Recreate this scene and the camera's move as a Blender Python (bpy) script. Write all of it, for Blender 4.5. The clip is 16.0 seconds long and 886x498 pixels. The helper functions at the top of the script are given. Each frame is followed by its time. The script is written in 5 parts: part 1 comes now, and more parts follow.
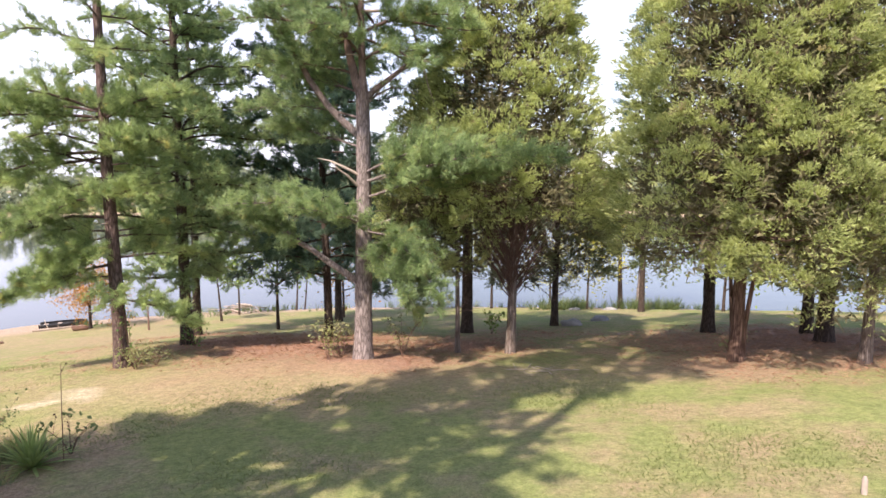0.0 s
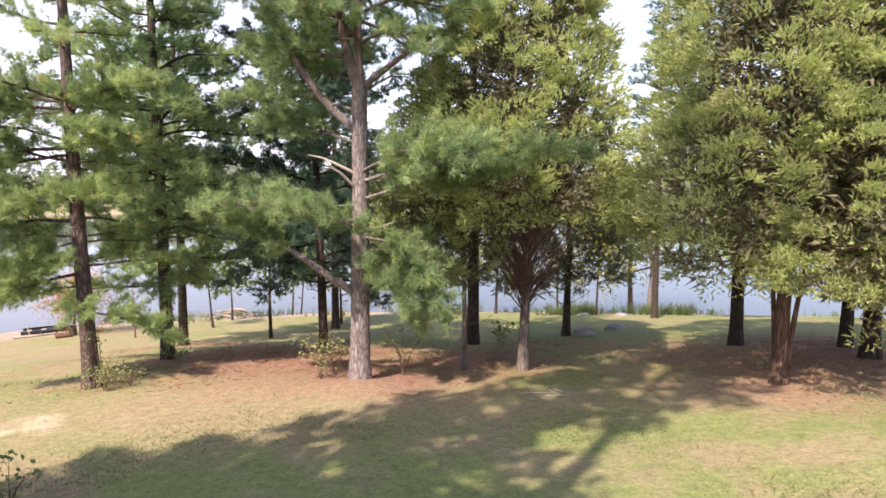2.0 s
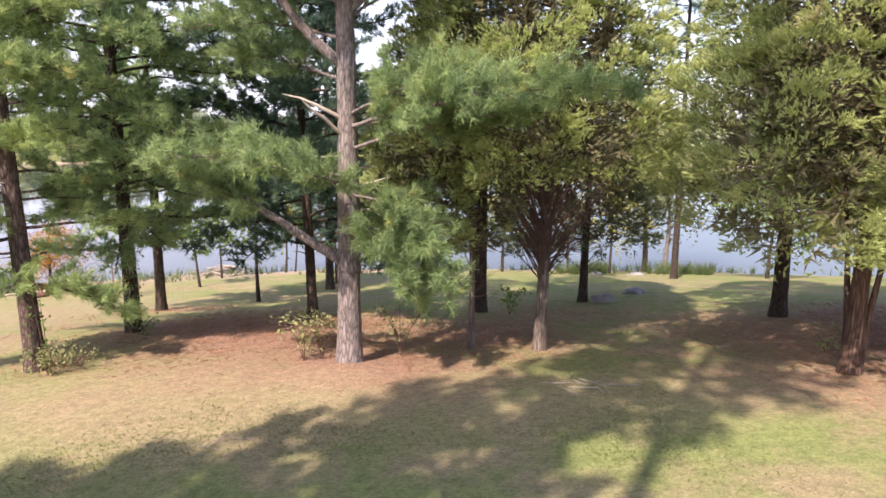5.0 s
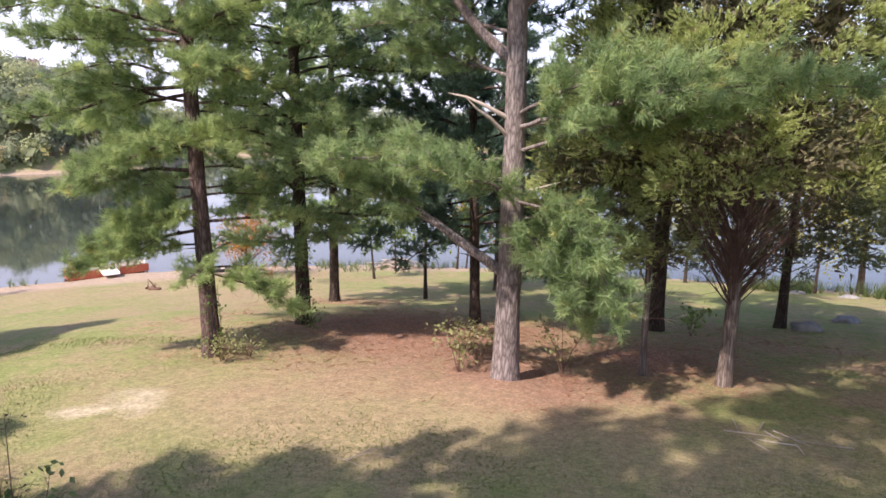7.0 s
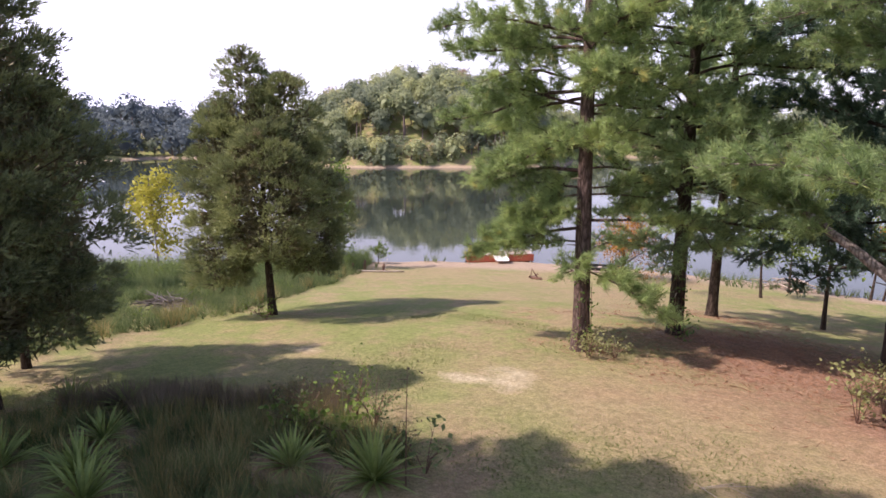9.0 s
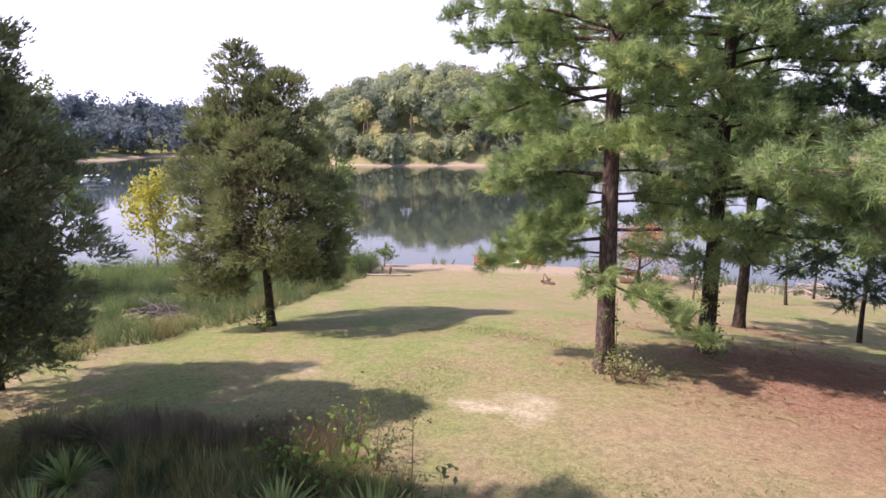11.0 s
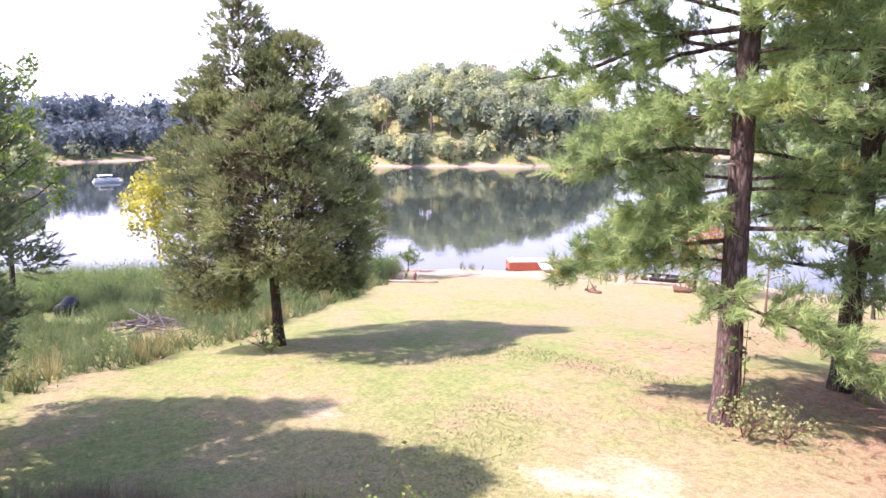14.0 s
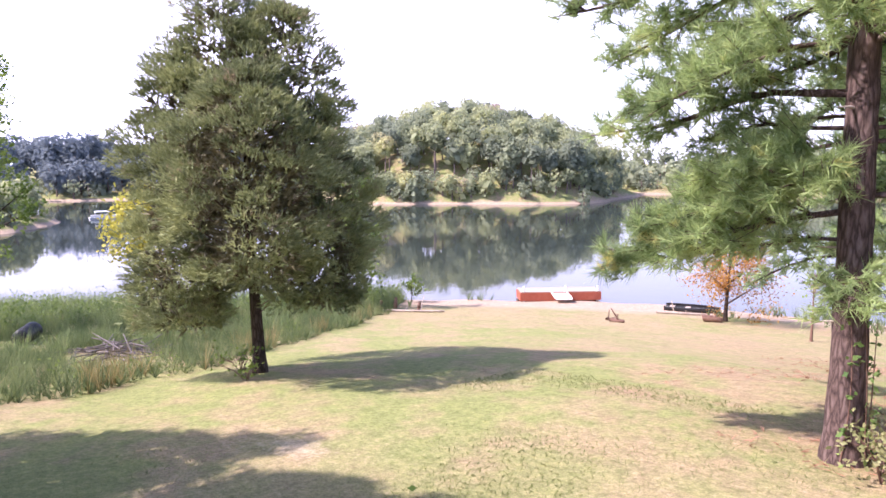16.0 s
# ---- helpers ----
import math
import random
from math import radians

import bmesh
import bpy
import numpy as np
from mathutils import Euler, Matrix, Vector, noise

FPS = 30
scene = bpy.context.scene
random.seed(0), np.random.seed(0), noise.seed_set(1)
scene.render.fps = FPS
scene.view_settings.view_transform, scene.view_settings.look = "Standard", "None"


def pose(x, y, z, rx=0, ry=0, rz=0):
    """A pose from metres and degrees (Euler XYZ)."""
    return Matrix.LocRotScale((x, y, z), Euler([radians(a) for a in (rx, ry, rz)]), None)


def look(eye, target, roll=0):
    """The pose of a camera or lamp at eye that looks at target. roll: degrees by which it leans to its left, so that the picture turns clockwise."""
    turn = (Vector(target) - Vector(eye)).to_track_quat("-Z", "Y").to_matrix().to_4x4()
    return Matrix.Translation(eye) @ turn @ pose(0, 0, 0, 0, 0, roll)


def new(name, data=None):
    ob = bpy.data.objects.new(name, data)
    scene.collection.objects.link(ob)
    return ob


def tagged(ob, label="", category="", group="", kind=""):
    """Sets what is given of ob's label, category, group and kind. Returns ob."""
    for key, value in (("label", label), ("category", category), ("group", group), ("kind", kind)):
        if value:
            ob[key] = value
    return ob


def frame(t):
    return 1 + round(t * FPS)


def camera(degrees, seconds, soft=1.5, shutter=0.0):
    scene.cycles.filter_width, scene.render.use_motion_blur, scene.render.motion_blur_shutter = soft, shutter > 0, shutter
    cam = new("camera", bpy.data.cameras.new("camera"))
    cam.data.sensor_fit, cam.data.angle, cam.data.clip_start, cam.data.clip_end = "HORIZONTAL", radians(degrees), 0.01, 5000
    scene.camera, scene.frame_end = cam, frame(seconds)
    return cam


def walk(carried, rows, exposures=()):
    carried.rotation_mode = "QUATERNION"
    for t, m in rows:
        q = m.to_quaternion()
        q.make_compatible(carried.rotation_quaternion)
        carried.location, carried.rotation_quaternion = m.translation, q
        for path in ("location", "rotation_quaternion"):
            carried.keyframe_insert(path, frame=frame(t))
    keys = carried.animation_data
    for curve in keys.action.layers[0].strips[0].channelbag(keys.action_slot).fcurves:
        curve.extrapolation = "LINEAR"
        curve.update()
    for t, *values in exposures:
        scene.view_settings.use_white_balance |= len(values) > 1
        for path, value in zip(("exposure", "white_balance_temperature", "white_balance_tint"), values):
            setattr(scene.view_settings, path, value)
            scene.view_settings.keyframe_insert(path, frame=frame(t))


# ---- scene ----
cam = camera(67.5, 16.0, soft=1.6)
PATH = [
    (0, (0.006, 0.087, 2.77), (-0.028, 2.073, 2.538), -0.1),
    (0.5, (-0.024, 0.51, 2.775), (-0.06, 2.496, 2.543), -0.1),
    (1, (-0.084, 0.905, 2.777), (-0.119, 2.891, 2.544), -0.1),
    (1.5, (-0.117, 1.336, 2.76), (-0.15, 3.322, 2.528), -0.0),
    (2, (-0.153, 1.79, 2.758), (-0.187, 3.776, 2.523), -0.1),
    (2.5, (-0.185, 2.239, 2.724), (-0.219, 4.225, 2.491), -0.1),
    (3, (-0.231, 2.683, 2.708), (-0.266, 4.669, 2.473), -0.1),
    (3.5, (-0.248, 3.109, 2.666), (-0.286, 5.095, 2.432), -0.0),
    (4, (-0.279, 3.465, 2.639), (-0.315, 5.438, 2.312), -0.0),
    (4.2, (-0.289, 3.628, 2.623), (-0.324, 5.595, 2.259), 0.0),
    (6.3, (-0.125, 4.87, 2.752), (-0.253, 6.827, 2.359), 0.4),
    (6.5, (-0.137, 4.965, 2.748), (-0.339, 6.915, 2.353), 0.3),
    (7, (-0.14, 5.17, 2.745), (-0.700, 7.048, 2.348), 0.1),
    (7.5, (-0.11, 5.19, 2.755), (-1.206, 6.815, 2.359), 0.0),
    (8, (-0.1, 5.205, 2.749), (-1.439, 6.637, 2.356), -0.0),
    (8.5, (-0.13, 5.226, 2.74), (-1.59, 6.535, 2.348), -0.0),
    (9, (-0.15, 5.23, 2.75), (-1.632, 6.514, 2.358), 0.0),
    (11.3, (-1.404, 6.14, 2.775), (-2.902, 7.404, 2.376), -0.1),
    (11.5, (-1.592, 6.211, 2.764), (-3.09, 7.475, 2.366), -0.2),
    (12, (-2.065, 6.48, 2.737), (-3.577, 7.726, 2.339), -0.2),
    (12.5, (-2.571, 6.791, 2.698), (-4.09, 8.031, 2.301), -0.2),
    (13, (-3.091, 7.065, 2.598), (-4.613, 8.302, 2.204), -0.1),
    (13.5, (-3.568, 7.32, 2.402), (-5.092, 8.554, 2.01), -0.1),
    (14, (-4.022, 7.604, 2.143), (-5.551, 8.833, 1.753), -0.1),
    (14.5, (-4.467, 7.861, 1.806), (-5.997, 9.09, 1.42), -0.0),
    (15, (-4.939, 8.204, 1.483), (-6.472, 9.429, 1.097), -0.3),
    (15.5, (-5.386, 8.502, 1.144), (-6.919, 9.726, 0.758), -0.2),
    (16, (-5.79, 8.81, 1.02), (-7.332, 10.04, 0.76), -0.2),
]
walk(cam, [(t, look(eye, target, roll)) for t, eye, target, roll in PATH],
     [(0, 0.78, 6300, 19), (4, 0.80, 6320, 20), (7, 0.56, 6080, 22), (8, 0.27, 6010, 25), (9, 0.27, 6230, 25), (11.5, 0.58, 6000, 27), (12.5, 0.92, 5950, 28), (14, 1.28, 5800, 32), (15.3, 1.22, 5750, 33), (16, 1.07, 5750, 33)])

# ---- light ----
SUN_EL, SUN_FROM = radians(49), Vector((-0.46, -0.89, 0)).normalized()
world = bpy.data.worlds.new("sky")
scene.world = world
world.use_nodes = True
wn = world.node_tree.nodes
sky = wn.new("ShaderNodeTexSky")
sky.sky_type = "NISHITA"
sky.sun_disc = False
sky.sun_elevation = SUN_EL
sky.sun_rotation = math.atan2(SUN_FROM.x, SUN_FROM.y)
sky.air_density, sky.dust_density, sky.ozone_density = 1.0, 1.5, 1.0
wn["Background"].inputs["Strength"].default_value = 0.15
# summer haze: the sky pales towards the horizon
where, split = wn.new("ShaderNodeTexCoord"), wn.new("ShaderNodeSeparateXYZ")
pale, veil = wn.new("ShaderNodeValToRGB"), wn.new("ShaderNodeMix")
pale.color_ramp.elements[0].position, pale.color_ramp.elements[0].color = 0.22, (0.94, 0.94, 0.94, 1)
pale.color_ramp.elements[1].position, pale.color_ramp.elements[1].color = 0.52, (0.0, 0.0, 0.0, 1)
veil.data_type = "RGBA"
veil.inputs[7].default_value = (8.2, 8.2, 9.6, 1)
wl = world.node_tree.links
wl.new(where.outputs["Generated"], split.inputs[0])
wl.new(split.outputs["Z"], pale.inputs["Fac"])
side = wn.new("ShaderNodeMapRange")
side.inputs["From Min"].default_value, side.inputs["From Max"].default_value = -0.85, 0.05
side.inputs["To Min"].default_value, side.inputs["To Max"].default_value = 1.0, 0.40
times = wn.new("ShaderNodeMath")
times.operation = "MULTIPLY"
wl.new(split.outputs["X"], side.inputs["Value"])
wl.new(pale.outputs["Color"], times.inputs[0])
wl.new(side.outputs["Result"], times.inputs[1])
wl.new(times.outputs[0], veil.inputs[0])
wl.new(sky.outputs["Color"], veil.inputs[6])
wl.new(veil.outputs[2], wn["Background"].inputs["Color"])
sun = new("sun", bpy.data.lights.new("sun", "SUN"))
sun.data.energy, sun.data.angle, sun.data.color = 5.0, radians(0.6), (1.0, 0.90, 0.74)
sun_dir = SUN_FROM * math.cos(SUN_EL) + Vector((0, 0, math.sin(SUN_EL)))
sun.matrix_world = look(sun_dir * 60, (0, 0, 0))


# ---- materials ----
WATER = -5.7


def shader(name, rough=0.8, spec=0.3):
    m = bpy.data.materials.new(name)
    m.use_nodes = True
    nt = m.node_tree
    b = nt.nodes["Principled BSDF"]
    b.inputs["Roughness"].default_value = rough
    b.inputs["Specular IOR Level"].default_value = spec
    return m, nt, b


def node(nt, kind, **vals):
    n = nt.nodes.new(kind)
    for k, v in vals.items():
        n.inputs[k.replace("_", " ")].default_value = v
    return n


def ramp(nt, fac, stops):
    n = nt.nodes.new("ShaderNodeValToRGB")
    el = n.color_ramp.elements
    while len(el) < len(stops):
        el.new(0.5)
    for e, (p, c) in zip(el, stops):
        e.position, e.color = p, (*c, 1)
    nt.links.new(fac, n.inputs["Fac"])
    return n.outputs["Color"]


def mix(nt, fac, a, b, how="MIX"):
    n = nt.nodes.new("ShaderNodeMix")
    n.data_type, n.blend_type = "RGBA", how
    for sock, v in ((n.inputs[0], fac), (n.inputs[6], a), (n.inputs[7], b)):
        if isinstance(v, bpy.types.NodeSocket):
            nt.links.new(v, sock)
        else:
            sock.default_value = (*v, 1) if isinstance(v, tuple) else v
    return n.outputs[2]


def coords(nt, scale=(1, 1, 1), kind="Object"):
    tc, mp = nt.nodes.new("ShaderNodeTexCoord"), nt.nodes.new("ShaderNodeMapping")
    mp.inputs["Scale"].default_value = scale
    nt.links.new(tc.outputs[kind], mp.inputs["Vector"])
    return mp.outputs["Vector"]


def noise_tex(nt, vec, scale, detail=4.0, rough=0.6):
    n = node(nt, "ShaderNodeTexNoise", Scale=scale, Detail=detail, Roughness=rough)
    nt.links.new(vec, n.inputs["Vector"])
    return n.outputs["Fac"]


def bump(nt, b, height, strength=0.5, dist=0.02):
    n = node(nt, "ShaderNodeBump", Strength=strength, Distance=dist)
    nt.links.new(height, n.inputs["Height"])
    nt.links.new(n.outputs["Normal"], b.inputs["Normal"])


def leafy(name, dark, mid, light, odd=None, lit_through=0.35, rough=0.55):
    """Leaves or needles: each island its own tone, some light passing through."""
    m, nt, b = shader(name, rough, 0.25)
    geo = nt.nodes.new("ShaderNodeNewGeometry")
    info = nt.nodes.new("ShaderNodeObjectInfo")
    vec = coords(nt)
    col = ramp(nt, geo.outputs["Random Per Island"], [(0.0, dark), (0.5, mid), (1.0, light)])
    patch = noise_tex(nt, vec, 1.3, 4.0)
    col = mix(nt, 0.70, col, ramp(nt, patch, [(0.34, dark), (0.5, mid), (0.67, light)]))
    if odd:
        rare = ramp(nt, noise_tex(nt, vec, 2.3, 2.0), [(0.64, (0, 0, 0)), (0.72, (1, 1, 1))])
        col = mix(nt, rare, col, odd)
    hsv = node(nt, "ShaderNodeHueSaturation")
    rnd = node(nt, "ShaderNodeMapRange", From_Min=0.0, From_Max=1.0, To_Min=0.88, To_Max=1.12)
    nt.links.new(info.outputs["Random"], rnd.inputs["Value"])
    nt.links.new(rnd.outputs["Result"], hsv.inputs["Value"])
    nt.links.new(col, hsv.inputs["Color"])
    nt.links.new(hsv.outputs["Color"], b.inputs["Base Color"])
    tr = nt.nodes.new("ShaderNodeBsdfTranslucent")
    nt.links.new(hsv.outputs["Color"], tr.inputs["Color"])
    mx = nt.nodes.new("ShaderNodeMixShader")
    mx.inputs[0].default_value = lit_through
    nt.links.new(b.outputs[0], mx.inputs[1])
    nt.links.new(tr.outputs[0], mx.inputs[2])
    nt.links.new(mx.outputs[0], nt.nodes["Material Output"].inputs["Surface"])
    return m


def bark_mat(name, crack, plate, pale, scale=(11, 11, 2.4), relief=0.035, lichen=None, upper=None):
    m, nt, b = shader(name, 0.92, 0.15)
    vec = coords(nt, scale)
    vor = node(nt, "ShaderNodeTexVoronoi", Scale=1.6)
    vor.feature = "DISTANCE_TO_EDGE"
    warp = noise_tex(nt, vec, 1.3, 5.0)
    add = nt.nodes.new("ShaderNodeVectorMath")
    nt.links.new(vec, add.inputs[0])
    nt.links.new(warp, add.inputs[1])
    nt.links.new(add.outputs[0], vor.inputs["Vector"])
    fine = noise_tex(nt, vec, 6.0, 6.0, 0.7)
    col = ramp(nt, vor.outputs["Distance"], [(0.0, crack), (0.16, plate), (0.5, pale)])
    col = mix(nt, 0.35, col, ramp(nt, fine, [(0.3, crack), (0.6, plate), (0.8, pale)]))
    if lichen:
        spot = ramp(nt, noise_tex(nt, coords(nt, (2, 2, 0.8)), 1.7, 4.0), [(0.52, (0, 0, 0)), (0.66, (1, 1, 1))])
        col = mix(nt, spot, col, lichen)
    if upper:
        # thinner, redder bark above the first fork
        tall, where_z = coords(nt), nt.nodes.new("ShaderNodeSeparateXYZ")
        nt.links.new(tall, where_z.inputs[0])
        rise = node(nt, "ShaderNodeMapRange", From_Min=5.6, From_Max=7.6)
        nt.links.new(where_z.outputs["Z"], rise.inputs["Value"])
        col = mix(nt, rise.outputs["Result"], col, ramp(nt, fine, [(0.3, crack), (0.55, upper), (0.8, plate)]))
    nt.links.new(col, b.inputs["Base Color"])
    h = mix(nt, 0.4, vor.outputs["Distance"], fine)
    bump(nt, b, h, 0.9, relief)
    return m


def plain_mat(name, a, b_, scale=6.0, rough=0.8, relief=0.01, metal=0.0):
    m, nt, b = shader(name, rough)
    vec = coords(nt)
    n1, n2 = noise_tex(nt, vec, scale, 6.0, 0.65), noise_tex(nt, vec, scale * 0.17, 3.0)
    col = ramp(nt, n1, [(0.3, a), (0.7, b_)])
    col = mix(nt, 0.4, col, ramp(nt, n2, [(0.35, a), (0.65, b_)]))
    nt.links.new(col, b.inputs["Base Color"])
    b.inputs["Metallic"].default_value = metal
    bump(nt, b, n1, 0.5, relief)
    return m


NEEDLE = leafy("pine_needles", (0.094, 0.148, 0.072), (0.298, 0.405, 0.174), (0.530, 0.625, 0.275), (0.570, 0.545, 0.200), 0.5)
# yellower needle copy with one pine's sunshine mixed into its colour
NEEDLE_SUN = leafy("pine_needles_sunlit", (0.102, 0.154, 0.069), (0.322, 0.420, 0.167), (0.570, 0.645, 0.268), (0.590, 0.552, 0.200), 0.5)
# bluer, darker needles hold the shade of the pines standing behind
NEEDLE_SHADED = leafy("pine_needles_shaded", (0.060, 0.105, 0.080), (0.130, 0.205, 0.135), (0.220, 0.320, 0.200), None, 0.45)
NEEDLE_DEAD = leafy("dead_needles", (0.22, 0.110, 0.065), (0.37, 0.20, 0.125), (0.50, 0.31, 0.20), None, 0.2)
CEDAR = leafy("cedar_sprays", (0.165, 0.195, 0.080), (0.450, 0.500, 0.195), (0.690, 0.720, 0.320), (0.540, 0.460, 0.260), 0.5)
CEDAR_INNER = leafy("old_dark_inner_cedar", (0.085, 0.080, 0.042), (0.165, 0.150, 0.080), (0.250, 0.215, 0.120), None, 0.2)
# shade of the left-hand cedars is put into these two darker spray colours
CEDAR_SHADED = leafy("cedar_sprays_shaded", (0.085, 0.105, 0.060), (0.245, 0.280, 0.135), (0.460, 0.490, 0.230), (0.360, 0.300, 0.200), 0.26)
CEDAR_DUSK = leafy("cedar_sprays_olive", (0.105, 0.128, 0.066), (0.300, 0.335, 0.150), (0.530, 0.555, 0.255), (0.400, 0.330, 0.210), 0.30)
LEAF_GREEN = leafy("broad_leaves", (0.078, 0.130, 0.026), (0.182, 0.260, 0.052), (0.338, 0.416, 0.104), None, 0.4)
LEAF_YELLOW = leafy("yellow_leaves", (0.22, 0.22, 0.04), (0.45, 0.42, 0.07), (0.65, 0.58, 0.12), None, 0.45)
LEAF_ORANGE = leafy("orange_leaves", (0.30, 0.12, 0.03), (0.50, 0.24, 0.05), (0.60, 0.40, 0.10), (0.25, 0.27, 0.06), 0.4)
LEAF_PALE = leafy("pale_leaves", (0.16, 0.19, 0.06), (0.33, 0.33, 0.14), (0.50, 0.46, 0.24), None, 0.35)
IVY = leafy("ivy_leaves", (0.060, 0.120, 0.030), (0.144, 0.240, 0.060), (0.288, 0.360, 0.096), None, 0.3)
GRASS = leafy("lawn_grass", (0.185, 0.215, 0.075), (0.240, 0.268, 0.098), (0.365, 0.350, 0.170), (0.430, 0.350, 0.210), 0.5)
WEED = leafy("tall_weeds", (0.065, 0.098, 0.042), (0.168, 0.222, 0.088), (0.315, 0.355, 0.150), (0.400, 0.345, 0.200), 0.5)
STRAW = leafy("dry_seed_grass", (0.20, 0.16, 0.06), (0.36, 0.29, 0.12), (0.52, 0.44, 0.22), None, 0.4)
SEED = leafy("brown_seed_grass", (0.130, 0.100, 0.070), (0.250, 0.190, 0.135), (0.400, 0.320, 0.230), (0.180, 0.220, 0.085), 0.4)
YUCCA = leafy("yucca_leaf", (0.13, 0.18, 0.055), (0.30, 0.37, 0.11), (0.50, 0.55, 0.20), (0.62, 0.54, 0.22), 0.3, 0.4)
BARK_PINE = bark_mat("pine_bark", (0.035, 0.024, 0.022), (0.145, 0.098, 0.085), (0.30, 0.225, 0.20))
BARK_PALE = bark_mat("pale_pine_bark", (0.075, 0.058, 0.054), (0.28, 0.230, 0.212), (0.50, 0.425, 0.405), upper=(0.17, 0.11, 0.09))
BARK_DARK = bark_mat("dark_bark", (0.025, 0.018, 0.015), (0.085, 0.062, 0.050), (0.16, 0.125, 0.105))
BARK_CEDAR = bark_mat("cedar_bark", (0.04, 0.024, 0.018), (0.135, 0.082, 0.060), (0.29, 0.205, 0.16), (14, 14, 1.2), 0.02)
BARK_CEDAR_GREY = bark_mat("grey_cedar_bark", (0.07, 0.05, 0.042), (0.21, 0.165, 0.140), (0.42, 0.36, 0.32), (14, 14, 1.2), 0.02)
TWIG = plain_mat("brown_twigs", (0.10, 0.055, 0.04), (0.24, 0.14, 0.10), 12)
TWIG_DEAD = plain_mat("dead_grey_wood", (0.26, 0.20, 0.16), (0.52, 0.44, 0.37), 9)
BRUSH = plain_mat("dark_grey_dead_wood", (0.08, 0.068, 0.066), (0.21, 0.18, 0.17), 9)
TWIG_RED = plain_mat("dead_reddish_twigs", (0.065, 0.038, 0.032), (0.165, 0.10, 0.08), 12)
STONE = plain_mat("grey_stone", (0.17, 0.16, 0.155), (0.36, 0.34, 0.33), 5, 0.9, 0.03)
RED_PAINT = plain_mat("weathered_red_paint", (0.34, 0.075, 0.04), (0.48, 0.15, 0.09), 4, 0.6)
WHITE_PAINT = plain_mat("weathered_white_paint", (0.66, 0.65, 0.62), (0.82, 0.81, 0.78), 4, 0.55)
DECK = plain_mat("pale_deck_boards", (0.30, 0.24, 0.20), (0.48, 0.39, 0.33), 7, 0.85)
BLACK_PLASTIC = plain_mat("black_plastic", (0.010, 0.010, 0.011), (0.03, 0.03, 0.032), 8, 0.35)
ALU = plain_mat("dull_aluminium", (0.55, 0.56, 0.58), (0.75, 0.76, 0.78), 3, 0.35, 0.002, 0.9)
CANVAS = plain_mat("white_canvas", (0.70, 0.71, 0.74), (0.82, 0.83, 0.85), 2, 0.8)
FAR_BARK = plain_mat("far_trunks", (0.12, 0.085, 0.075), (0.26, 0.20, 0.17), 0.8)


def forest_mat(name, tones):
    m, nt, b = shader(name, 0.85, 0.05)
    geo = nt.nodes.new("ShaderNodeNewGeometry")
    at = nt.nodes.new("ShaderNodeAttribute")
    at.attribute_name = "tone"
    col = ramp(nt, at.outputs["Fac"], tones)
    var = ramp(nt, geo.outputs["Random Per Island"], [(0.0, (0.86, 0.86, 0.86)), (1.0, (1.12, 1.12, 1.12))])
    col = mix(nt, 1.0, col, var, "MULTIPLY")
    nt.links.new(col, b.inputs["Base Color"])
    tr = nt.nodes.new("ShaderNodeBsdfTranslucent")
    nt.links.new(col, tr.inputs["Color"])
    mx = nt.nodes.new("ShaderNodeMixShader")
    mx.inputs[0].default_value = 0.5
    nt.links.new(b.outputs[0], mx.inputs[1])
    nt.links.new(tr.outputs[0], mx.inputs[2])
    nt.links.new(mx.outputs[0], nt.nodes["Material Output"].inputs["Surface"])
    return m


# greens paled and greyed, with the haze over the lake mixed in
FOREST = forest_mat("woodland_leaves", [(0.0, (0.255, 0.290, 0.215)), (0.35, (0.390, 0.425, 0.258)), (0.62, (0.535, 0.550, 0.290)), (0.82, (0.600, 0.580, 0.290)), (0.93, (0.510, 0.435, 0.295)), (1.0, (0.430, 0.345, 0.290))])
# distance haze is put into these leaves as a blue-grey cast
FOREST_HAZE = forest_mat("hazy_woodland_leaves", [(0.0, (0.160, 0.195, 0.220)), (0.5, (0.215, 0.250, 0.265)), (1.0, (0.280, 0.315, 0.300))])


